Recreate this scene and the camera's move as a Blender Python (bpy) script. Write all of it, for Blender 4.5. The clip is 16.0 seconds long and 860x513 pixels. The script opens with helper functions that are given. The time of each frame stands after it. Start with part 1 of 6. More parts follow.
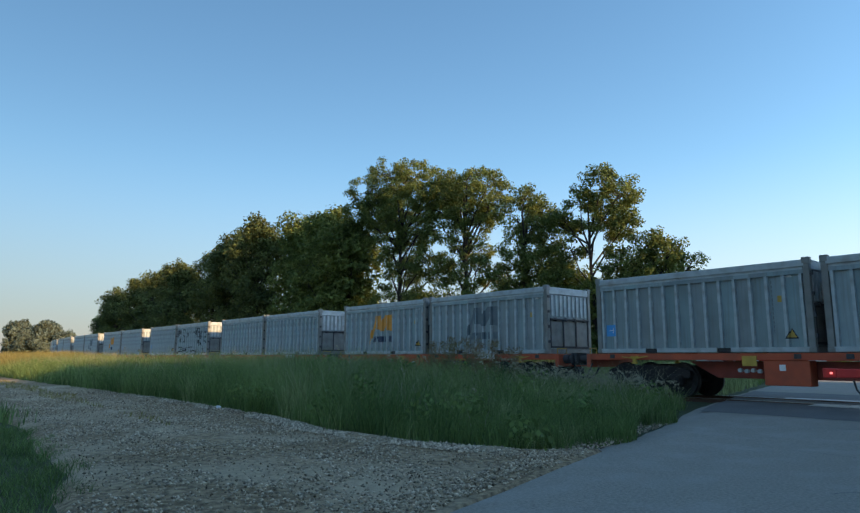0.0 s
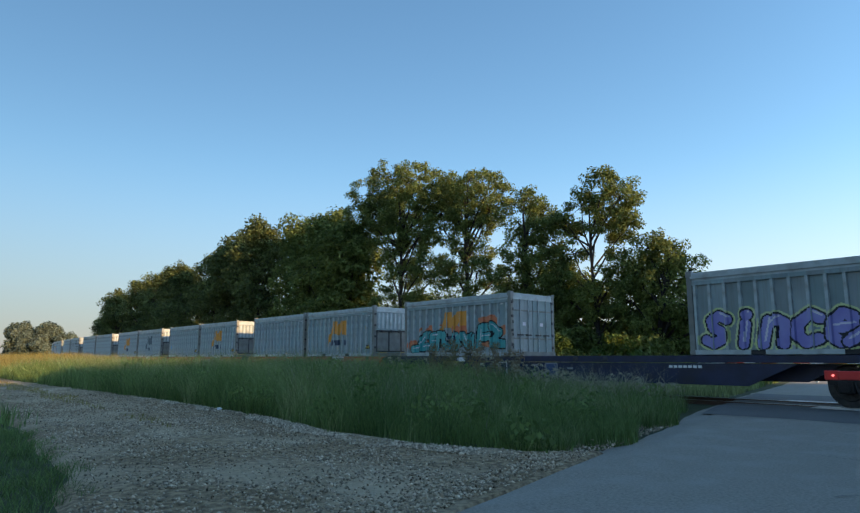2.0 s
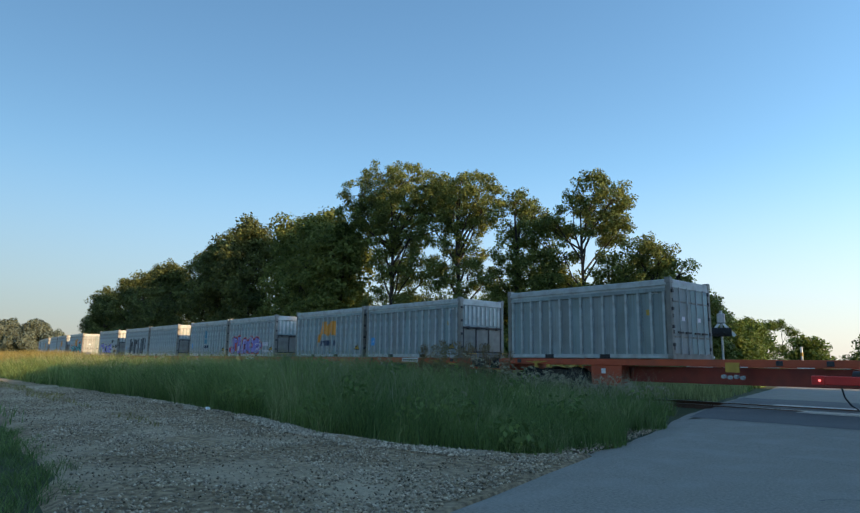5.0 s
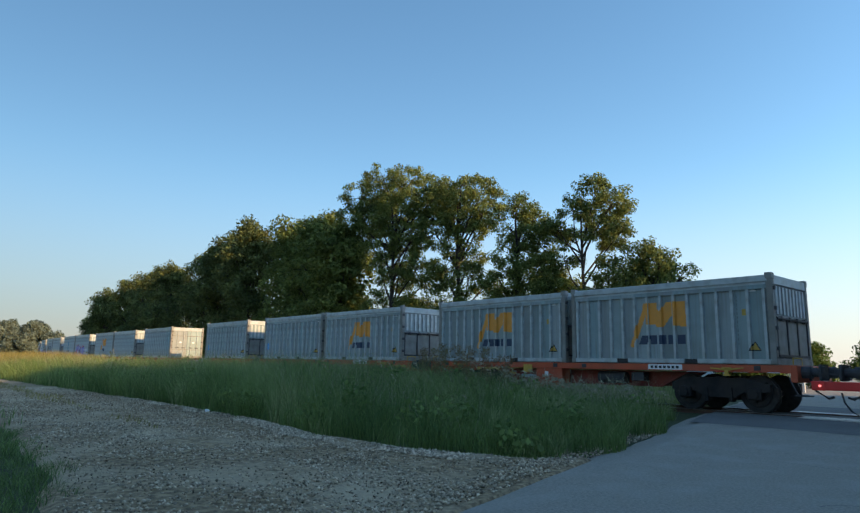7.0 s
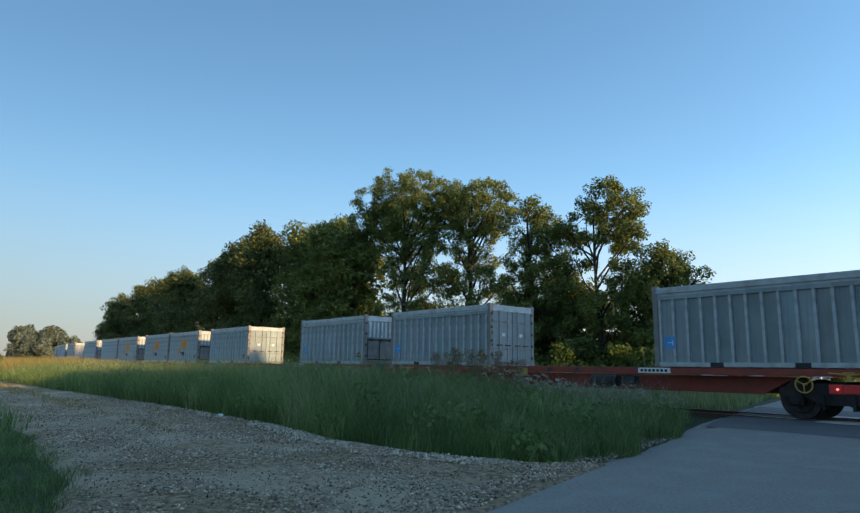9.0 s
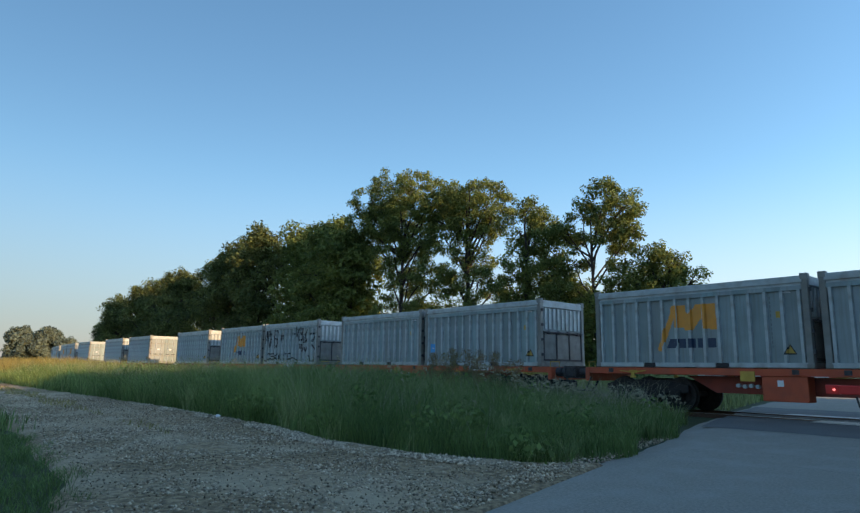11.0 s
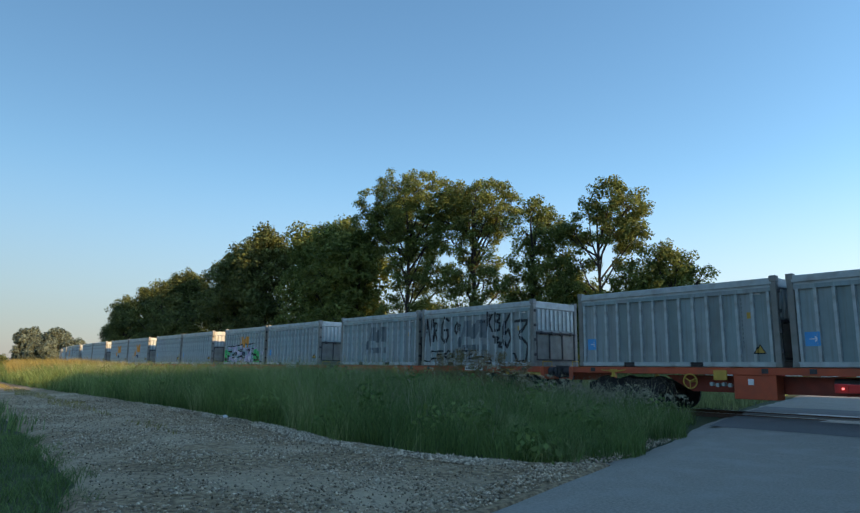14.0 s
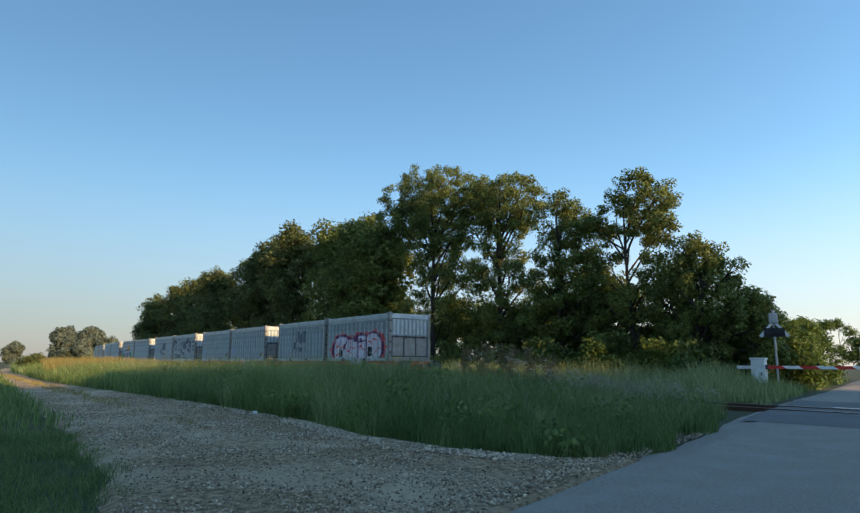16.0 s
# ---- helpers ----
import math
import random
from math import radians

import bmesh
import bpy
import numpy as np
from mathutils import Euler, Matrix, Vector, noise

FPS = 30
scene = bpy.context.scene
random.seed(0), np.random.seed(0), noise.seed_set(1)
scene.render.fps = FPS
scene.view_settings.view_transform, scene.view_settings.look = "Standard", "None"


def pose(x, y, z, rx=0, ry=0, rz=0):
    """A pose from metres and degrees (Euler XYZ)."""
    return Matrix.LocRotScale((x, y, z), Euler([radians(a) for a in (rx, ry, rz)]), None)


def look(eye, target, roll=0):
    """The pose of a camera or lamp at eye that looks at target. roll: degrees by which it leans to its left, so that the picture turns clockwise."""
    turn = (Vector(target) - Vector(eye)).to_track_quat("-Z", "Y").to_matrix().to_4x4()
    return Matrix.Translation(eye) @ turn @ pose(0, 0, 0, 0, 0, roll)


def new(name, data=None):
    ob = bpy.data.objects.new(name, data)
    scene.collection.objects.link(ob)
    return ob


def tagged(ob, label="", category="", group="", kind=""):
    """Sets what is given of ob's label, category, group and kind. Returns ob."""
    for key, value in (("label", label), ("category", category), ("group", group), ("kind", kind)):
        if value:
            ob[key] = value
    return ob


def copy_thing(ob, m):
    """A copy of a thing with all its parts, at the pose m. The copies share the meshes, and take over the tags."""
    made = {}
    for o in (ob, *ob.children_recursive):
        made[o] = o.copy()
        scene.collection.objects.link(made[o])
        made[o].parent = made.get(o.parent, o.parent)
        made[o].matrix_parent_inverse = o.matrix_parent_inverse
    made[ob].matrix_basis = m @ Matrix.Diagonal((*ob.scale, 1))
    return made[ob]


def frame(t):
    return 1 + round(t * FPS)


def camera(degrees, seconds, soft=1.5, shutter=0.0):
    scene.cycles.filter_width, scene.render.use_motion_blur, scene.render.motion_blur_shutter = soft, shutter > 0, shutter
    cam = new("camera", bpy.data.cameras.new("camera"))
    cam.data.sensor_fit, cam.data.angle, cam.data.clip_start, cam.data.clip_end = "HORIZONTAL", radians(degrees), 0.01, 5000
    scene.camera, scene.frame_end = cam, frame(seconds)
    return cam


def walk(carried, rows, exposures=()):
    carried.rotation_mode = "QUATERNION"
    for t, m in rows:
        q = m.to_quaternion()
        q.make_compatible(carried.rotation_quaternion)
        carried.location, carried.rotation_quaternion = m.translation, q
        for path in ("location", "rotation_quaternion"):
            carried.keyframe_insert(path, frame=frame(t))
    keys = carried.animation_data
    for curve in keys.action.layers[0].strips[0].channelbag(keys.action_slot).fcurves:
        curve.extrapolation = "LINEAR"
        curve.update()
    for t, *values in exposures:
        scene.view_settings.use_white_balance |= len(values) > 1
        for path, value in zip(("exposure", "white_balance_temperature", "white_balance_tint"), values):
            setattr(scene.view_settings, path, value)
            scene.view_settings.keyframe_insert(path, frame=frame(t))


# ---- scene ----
# World: x runs along the railway (the train travels towards -x), y across it, z up; the camera stands at the origin, on the road.
EYE = 1.25
TRACK_Y = 17.884
RAIL_TOP = 0.18
PLATFORM = 1.385          # underside of the containers
SPEED = 19.5              # metres a second
YAW = 49.37

VIEW = [(0.0, 0.0, 9.1, 0.12), (0.5, 0.13, 9.06, 0.17), (1.0, -0.14, 9.15, 0.16), (1.5, -0.08, 9.2, 0.04), (2.0, 0.1, 9.28, 0.16),
        (2.5, 0.12, 9.42, -0.01), (3.0, 0.0, 9.55, -0.07), (3.5, -0.23, 9.59, 0.04), (4.0, -0.3, 9.33, 0.39), (6.5, -0.98, 9.76, 0.91),
        (7.0, -0.66, 9.69, 1.02), (7.5, -0.24, 9.8, 1.02), (8.0, 0.05, 9.88, 0.93), (8.5, 0.4, 10.0, 0.96), (9.0, 0.44, 10.05, 0.9),
        (11.5, 0.12, 10.15, 0.82), (12.0, 0.11, 10.28, 0.79), (12.5, 0.1, 10.14, 1.16), (13.0, 0.06, 10.13, 1.15),
        (13.5, 0.25, 10.23, 1.02), (14.0, 0.76, 10.1, 0.71), (14.5, 1.33, 9.99, 0.59), (15.0, 2.19, 9.79, 0.46),
        (15.5, 2.42, 9.65, 0.62), (16.0, 3.06, 9.68, 0.33)]
cam = camera(68.57, 16.0, soft=1.35)
walk(cam, [(t, pose(0, 0, EYE, 90 + p, 0, YAW + y) @ pose(0, 0, 0, 0, 0, r)) for t, y, p, r in VIEW])

# ---- light ----
SUN_EL = 16.0
SUN_DIR = Vector((0.972, 0.235, 0)).normalized() * math.cos(radians(SUN_EL)) + Vector((0, 0, math.sin(radians(SUN_EL))))
scene.view_settings.exposure = 1.06
world = bpy.data.worlds.new("world")
scene.world = world
world.use_nodes = True
wn = world.node_tree
sky = wn.nodes.new("ShaderNodeTexSky")
sky.sky_type, sky.sun_disc = "NISHITA", False
sky.sun_elevation, sky.sun_rotation = radians(SUN_EL), math.atan2(SUN_DIR.x, SUN_DIR.y)
sky.air_density, sky.dust_density, sky.ozone_density = 1.0, 0.3, 1.6
wn.nodes["Background"].inputs["Strength"].default_value = 0.12
# the whole sky brightens smoothly towards the sunward half
coord = wn.nodes.new("ShaderNodeTexCoord")
side = wn.nodes.new("ShaderNodeVectorMath")
side.operation = "DOT_PRODUCT"
side.inputs[1].default_value = (0.966, 0.26, 0.0)
wn.links.new(coord.outputs["Generated"], side.inputs[0])
gain = wn.nodes.new("ShaderNodeMath")
gain.operation = "MULTIPLY_ADD"
gain.inputs[1].default_value, gain.inputs[2].default_value = 0.76, 1.25
wn.links.new(side.outputs["Value"], gain.inputs[0])
lift = wn.nodes.new("ShaderNodeVectorMath")
lift.operation = "SCALE"
tone = wn.nodes.new("ShaderNodeHueSaturation")
tone.inputs["Hue"].default_value, tone.inputs["Saturation"].default_value = 0.4955, 1.08
wn.links.new(sky.outputs[0], tone.inputs["Color"])
# a thin pale morning haze all round the horizon
split = wn.nodes.new("ShaderNodeSeparateXYZ")
wn.links.new(coord.outputs["Generated"], split.inputs[0])
low = wn.nodes.new("ShaderNodeMapRange")
low.interpolation_type = "SMOOTHSTEP"
for key, value in (("From Min", -0.02), ("From Max", 0.31), ("To Min", 0.8), ("To Max", 0.0)):
    low.inputs[key].default_value = value
wn.links.new(split.outputs["Z"], low.inputs["Value"])
haze = wn.nodes.new("ShaderNodeMix")
haze.data_type = "RGBA"
warm = wn.nodes.new("ShaderNodeMapRange")
warm.inputs["From Min"].default_value, warm.inputs["From Max"].default_value = -0.8, 0.3
wn.links.new(side.outputs["Value"], warm.inputs["Value"])
hue = wn.nodes.new("ShaderNodeMix")
hue.data_type = "RGBA"
hue.inputs[6].default_value, hue.inputs[7].default_value = (2.60, 2.42, 2.66, 1), (2.70, 2.30, 2.12, 1)
wn.links.new(warm.outputs["Result"], hue.inputs[0])
wn.links.new(hue.outputs[2], haze.inputs[7])
wn.links.new(low.outputs["Result"], haze.inputs[0])
wn.links.new(tone.outputs[0], haze.inputs[6])
wn.links.new(haze.outputs[2], lift.inputs[0])
wn.links.new(gain.outputs[0], lift.inputs["Scale"])
wn.links.new(lift.outputs[0], wn.nodes["Background"].inputs[0])
scene.view_settings.use_white_balance = True
scene.view_settings.white_balance_temperature, scene.view_settings.white_balance_tint = 6050, 5
sun = new("sun", bpy.data.lights.new("sun", "SUN"))
sun.data.energy, sun.data.angle, sun.data.color = 3.9, radians(0.6), (1.0, 0.60, 0.26)
sun.matrix_world = look(SUN_DIR * 200, (0, 0, 0))


# ---- materials ----
def mat(name, col, col2=None, rough=0.7, metal=0.0, scale=4.0, bump=0.0, bscale=40.0, island=0.0, dirt=None, dscale=1.2, damount=0.5, spec=0.3):
    """A rough surface of two mixed tones, with an optional second, larger scale of dirt, a bump, and a shift of value from piece to piece."""
    m = bpy.data.materials.new(name)
    m.use_nodes = True
    nt = m.node_tree
    b = nt.nodes["Principled BSDF"]
    b.inputs["Roughness"].default_value = rough
    b.inputs["Metallic"].default_value = metal
    b.inputs["Specular IOR Level"].default_value = spec
    co = nt.nodes.new("ShaderNodeTexCoord").outputs["Object"]

    def noise_ramp(sc, lo, hi, detail=9):
        n = nt.nodes.new("ShaderNodeTexNoise")
        n.inputs["Scale"].default_value, n.inputs["Detail"].default_value = sc, detail
        nt.links.new(co, n.inputs["Vector"])
        r = nt.nodes.new("ShaderNodeMapRange")
        r.inputs["From Min"].default_value, r.inputs["From Max"].default_value = lo, hi
        nt.links.new(n.outputs["Fac"], r.inputs["Value"])
        return r.outputs["Result"]

    def mix(fac, a, c, kind="MIX"):
        x = nt.nodes.new("ShaderNodeMix")
        x.data_type, x.blend_type = "RGBA", kind
        for sock, v in ((x.inputs[0], fac), (x.inputs[6], a), (x.inputs[7], c)):
            if isinstance(v, (tuple, list)):
                sock.default_value = (*v[:3], 1)
            elif isinstance(v, (int, float)):
                sock.default_value = v
            else:
                nt.links.new(v, sock)
        return x.outputs[2]

    out = mix(noise_ramp(scale, 0.35, 0.65), col, col2 or [c * 0.8 for c in col])
    if dirt:
        f = noise_ramp(dscale, 0.48, 0.72)
        mm = nt.nodes.new("ShaderNodeMath")
        mm.operation = "MULTIPLY"
        mm.inputs[1].default_value = damount
        nt.links.new(f, mm.inputs[0])
        out = mix(mm.outputs[0], out, dirt)
    if island:
        g = nt.nodes.new("ShaderNodeNewGeometry").outputs["Random Per Island"]
        h = nt.nodes.new("ShaderNodeHueSaturation")
        r = nt.nodes.new("ShaderNodeMapRange")
        r.inputs["To Min"].default_value, r.inputs["To Max"].default_value = 1 - island, 1 + island
        nt.links.new(g, r.inputs["Value"])
        nt.links.new(r.outputs["Result"], h.inputs["Value"])
        nt.links.new(out, h.inputs["Color"])
        out = h.outputs["Color"]
    nt.links.new(out, b.inputs["Base Color"])
    if bump:
        n = nt.nodes.new("ShaderNodeTexNoise")
        n.inputs["Scale"].default_value, n.inputs["Detail"].default_value = bscale, 6
        nt.links.new(co, n.inputs["Vector"])
        bp = nt.nodes.new("ShaderNodeBump")
        bp.inputs["Strength"].default_value, bp.inputs["Distance"].default_value = bump, 0.02
        nt.links.new(n.outputs["Fac"], bp.inputs["Height"])
        nt.links.new(bp.outputs[0], b.inputs["Normal"])
    return m


def panel_mat(name, col, col2, streak, rough=0.5):
    """Painted steel side: each panel between two ribs has its own tone, and grime runs down it in streaks."""
    m = mat(name, col, col2, rough=rough, scale=2.0, bump=0.06, bscale=6, dirt=streak, dscale=1.2, damount=0.4)
    nt = m.node_tree
    b = nt.nodes["Principled BSDF"]
    src = b.inputs["Base Color"].links[0].from_socket
    co = nt.nodes.new("ShaderNodeTexCoord").outputs["Object"]
    xyz = nt.nodes.new("ShaderNodeSeparateXYZ")
    nt.links.new(co, xyz.inputs[0])
    step = nt.nodes.new("ShaderNodeMath")
    step.operation = "SNAP"
    step.inputs[1].default_value = 0.4
    nt.links.new(xyz.outputs["X"], step.inputs[0])
    pick = nt.nodes.new("ShaderNodeTexWhiteNoise")
    pick.noise_dimensions = "2D"
    cell = nt.nodes.new("ShaderNodeCombineXYZ")
    nt.links.new(step.outputs[0], cell.inputs[0])
    nt.links.new(nt.nodes.new("ShaderNodeObjectInfo").outputs["Random"], cell.inputs[1])
    nt.links.new(cell.outputs[0], pick.inputs["Vector"])
    tone_ = nt.nodes.new("ShaderNodeMapRange")
    tone_.inputs["To Min"].default_value, tone_.inputs["To Max"].default_value = 0.80, 1.12
    nt.links.new(pick.outputs["Value"], tone_.inputs["Value"])
    h = nt.nodes.new("ShaderNodeHueSaturation")
    nt.links.new(src, h.inputs["Color"])
    nt.links.new(tone_.outputs[0], h.inputs["Value"])
    # some panels bluer: a reflection put into the paint's saturation
    blue = nt.nodes.new("ShaderNodeMapRange")
    blue.inputs["To Min"].default_value, blue.inputs["To Max"].default_value = 0.6, 2.1
    nt.links.new(pick.outputs["Color"], blue.inputs["Value"])
    nt.links.new(blue.outputs[0], h.inputs["Saturation"])
    mp = nt.nodes.new("ShaderNodeMapping")
    mp.inputs["Scale"].default_value = (9.0, 9.0, 0.45)
    nt.links.new(co, mp.inputs["Vector"])
    n = nt.nodes.new("ShaderNodeTexNoise")
    n.inputs["Scale"].default_value, n.inputs["Detail"].default_value = 1.6, 6
    nt.links.new(mp.outputs[0], n.inputs["Vector"])
    r = nt.nodes.new("ShaderNodeMapRange")
    for key, value in (("From Min", 0.50), ("From Max", 0.74), ("To Min", 0.0), ("To Max", 0.6)):
        r.inputs[key].default_value = value
    nt.links.new(n.outputs["Fac"], r.inputs["Value"])
    x = nt.nodes.new("ShaderNodeMix")
    x.data_type = "RGBA"
    x.inputs[7].default_value = (*streak, 1)
    nt.links.new(r.outputs[0], x.inputs[0])
    nt.links.new(h.outputs[0], x.inputs[6])
    nt.links.new(x.outputs[2], b.inputs["Base Color"])
    return m


def leaf_mat(name, col, col2, through_light=0.35, island=0.4, scale=0.3):
    """Leaves and blades: matt, and some light passes through them."""
    m = mat(name, col, col2, rough=0.6, island=island, scale=scale, spec=0.15)
    nt = m.node_tree
    b, o = nt.nodes["Principled BSDF"], nt.nodes["Material Output"]
    t = nt.nodes.new("ShaderNodeBsdfTranslucent")
    src = b.inputs["Base Color"].links[0].from_socket
    nt.links.new(src, t.inputs["Color"])
    x = nt.nodes.new("ShaderNodeMixShader")
    x.inputs[0].default_value = through_light
    nt.links.new(b.outputs[0], x.inputs[1])
    nt.links.new(t.outputs[0], x.inputs[2])
    nt.links.new(x.outputs[0], o.inputs["Surface"])
    return m


# panels darker, ribs lighter: the shade of the recesses is put into both tones
M_GREY = panel_mat("container_paint_with_shade", (0.285, 0.325, 0.328), (0.245, 0.283, 0.288), (0.175, 0.185, 0.175))
M_GREY2 = mat("lighter_container_paint", (0.44, 0.478, 0.48), (0.37, 0.405, 0.41), rough=0.5, scale=5.0, dirt=(0.24, 0.22, 0.19), dscale=3, damount=0.6)
M_GREYDARK = mat("weathered_container_paint", (0.24, 0.24, 0.225), (0.17, 0.165, 0.15), rough=0.6, scale=3.0, dirt=(0.22, 0.19, 0.15), dscale=2.5, damount=0.5)
M_STEEL = mat("dark_steel", (0.06, 0.06, 0.065), (0.035, 0.035, 0.04), rough=0.6, scale=8, dirt=(0.09, 0.07, 0.055), damount=0.6)
M_BOGIE = mat("bogie_grime", (0.024, 0.022, 0.022), (0.014, 0.013, 0.014), rough=0.8, scale=6, dirt=(0.05, 0.04, 0.032), damount=0.6)
M_TREAD = mat("worn_wheel_steel", (0.05, 0.047, 0.045), (0.03, 0.029, 0.028), rough=0.6, metal=0.4, scale=8)
M_ORANGE = mat("orange_wagon_paint", (0.47, 0.095, 0.04), (0.40, 0.08, 0.036), rough=0.5, scale=3, dirt=(0.20, 0.07, 0.045), dscale=2, damount=0.55)
M_RED = mat("red_brown_paint_and_beam_shade", (0.27, 0.055, 0.036), (0.21, 0.045, 0.033), rough=0.55, scale=3, dirt=(0.13, 0.05, 0.04), dscale=2, damount=0.6)
M_BLUE = mat("dark_blue_wagon_paint", (0.028, 0.033, 0.075), (0.022, 0.026, 0.052), rough=0.5, scale=3, dirt=(0.03, 0.028, 0.03), dscale=2, damount=0.6)
M_YELLOW = mat("yellow_paint", (0.55, 0.36, 0.06), (0.45, 0.29, 0.05), rough=0.5, scale=6, dirt=(0.25, 0.18, 0.07))
M_WHITE = mat("white_plate", (0.75, 0.76, 0.76), (0.66, 0.67, 0.68), rough=0.5, scale=9)
M_FADEDWHITE = mat("faded_white_lettering", (0.30, 0.31, 0.33), (0.22, 0.23, 0.25), rough=0.6, scale=9)
M_PLATEBLUE = mat("dull_blue_plate", (0.07, 0.10, 0.20), (0.055, 0.08, 0.16), rough=0.5, scale=4)
M_BLACK = mat("black_paint", (0.02, 0.02, 0.022), (0.03, 0.03, 0.033), rough=0.6)
M_NAVY = mat("navy_lettering", (0.03, 0.045, 0.085), (0.045, 0.06, 0.10), rough=0.5)
M_LOGO = mat("amber_logo_paint", (0.70, 0.30, 0.045), (0.60, 0.27, 0.055), rough=0.5)
M_FADED = mat("faded_grey_logo", (0.11, 0.135, 0.15), (0.15, 0.175, 0.19), rough=0.5)
M_STICKER = mat("blue_sticker", (0.07, 0.28, 0.62), (0.09, 0.33, 0.66), rough=0.4)
M_BLUEMARK = mat("weathered_blue_mark", (0.10, 0.25, 0.34), (0.15, 0.29, 0.36), rough=0.5, scale=5)
M_TEAL = mat("teal_spray", (0.065, 0.30, 0.31), (0.12, 0.38, 0.37), rough=0.5, scale=1.5)
M_VIOLET = mat("violet_spray", (0.22, 0.20, 0.50), (0.30, 0.28, 0.58), rough=0.5, scale=1.5)
M_FADEDTEAL = mat("grey_teal_spray", (0.22, 0.34, 0.36), (0.30, 0.40, 0.40), rough=0.5, scale=1.5)
M_WHITESPRAY = mat("off_white_spray", (0.60, 0.56, 0.58), (0.50, 0.47, 0.52), rough=0.5, scale=1.5)
M_PALE = mat("pale_spray", (0.58, 0.56, 0.66), (0.66, 0.62, 0.66), rough=0.5, scale=1.5)
M_LILAC = mat("lilac_spray", (0.42, 0.36, 0.52), (0.50, 0.45, 0.58), rough=0.5, scale=1.5)
M_REDSPRAY = mat("red_spray", (0.52, 0.07, 0.075), (0.58, 0.12, 0.10), rough=0.5)
M_ORSPRAY = mat("orange_spray", (0.58, 0.15, 0.065), (0.55, 0.22, 0.10), rough=0.5, scale=5)
M_GREENSPRAY = mat("green_spray", (0.08, 0.45, 0.14), (0.12, 0.52, 0.16), rough=0.5)
M_LIMESPRAY = mat("lime_spray", (0.52, 0.58, 0.24), (0.56, 0.60, 0.34), rough=0.5)
M_PLUM = mat("plum_spray", (0.10, 0.035, 0.09), (0.13, 0.05, 0.12), rough=0.5)
M_ASPHALT = mat("asphalt", (0.31, 0.278, 0.230), (0.205, 0.184, 0.155), rough=0.85, scale=34, bump=0.6, bscale=90, dirt=(0.32, 0.295, 0.26), dscale=1.6, damount=0.5)
M_EDGE = mat("pale_crossing_edge", (0.50, 0.48, 0.44), (0.38, 0.36, 0.33), rough=0.45, scale=12, spec=0.5)
M_PATCH = mat("dark_asphalt", (0.15, 0.145, 0.138), (0.115, 0.112, 0.108), rough=0.85, scale=60, bump=0.5, bscale=150, dirt=(0.19, 0.18, 0.17), dscale=0.8)
M_GRAVEL = mat("gravel_lane", (0.40, 0.292, 0.170), (0.135, 0.096, 0.056), rough=0.95, scale=11, bump=1.0, bscale=70, dirt=(0.52, 0.415, 0.28), dscale=0.45, damount=0.85)
M_STONE = mat("limestone_chips", (0.50, 0.415, 0.30), (0.29, 0.23, 0.16), rough=0.9, scale=20, island=0.6)
M_LITTER = mat("trodden_leaves", (0.115, 0.08, 0.048), (0.06, 0.042, 0.027), rough=0.95, scale=9, island=0.6)
M_BALLAST = mat("ballast", (0.13, 0.115, 0.10), (0.07, 0.063, 0.058), rough=0.95, scale=14, bump=1.0, bscale=40)
M_SOIL = mat("meadow_ground", (0.05, 0.065, 0.025), (0.035, 0.04, 0.02), rough=0.95, scale=3, bump=0.6, bscale=20, dirt=(0.09, 0.085, 0.035), dscale=0.08, damount=0.6)
M_SLEEPER = mat("sleeper_wood", (0.055, 0.045, 0.038), (0.035, 0.03, 0.026), rough=0.9, scale=20)
M_RAIL = mat("polished_rail", (0.45, 0.45, 0.46), (0.36, 0.35, 0.35), rough=0.3, metal=1.0, scale=10)
M_RUST = mat("rusty_rail", (0.12, 0.065, 0.04), (0.08, 0.045, 0.03), rough=0.8, scale=20)
M_BARK = mat("bark", (0.05, 0.042, 0.034), (0.03, 0.026, 0.022), rough=0.95, scale=8, bump=0.8, bscale=18)
M_LEAF = leaf_mat("tree_leaves", (0.175, 0.200, 0.050), (0.088, 0.118, 0.034), 0.36)
# darker copy of the leaves: the far row's shade is put into the colour
M_LEAFSHADE = leaf_mat("shaded_tree_leaves", (0.135, 0.150, 0.046), (0.052, 0.072, 0.026), 0.32)
M_LEAF2 = leaf_mat("bush_leaves", (0.105, 0.145, 0.03), (0.06, 0.10, 0.022), 0.3)
# greyer and paler than nearer leaves: haze is put into the colour
M_LEAFFAR = leaf_mat("hazed_distant_leaves", (0.15, 0.175, 0.125), (0.11, 0.135, 0.10))
M_BLADE = leaf_mat("grass_blades", (0.165, 0.232, 0.074), (0.103, 0.158, 0.050), 0.3, 0.45, 0.5)
M_BLADEDRY = leaf_mat("ripe_grass", (0.30, 0.24, 0.085), (0.20, 0.185, 0.06), 0.3, 0.35, 0.4)
M_BLADEPALE = leaf_mat("pale_grass_blades", (0.30, 0.345, 0.155), (0.21, 0.255, 0.10), 0.35, 0.45, 0.5)
M_HERB = leaf_mat("meadow_herb_leaves", (0.19, 0.26, 0.08), (0.11, 0.17, 0.05), 0.4, 0.4, 0.8)
M_SEED = leaf_mat("seed_heads", (0.40, 0.385, 0.28), (0.28, 0.26, 0.18), 0.3, 0.35, 1.0)
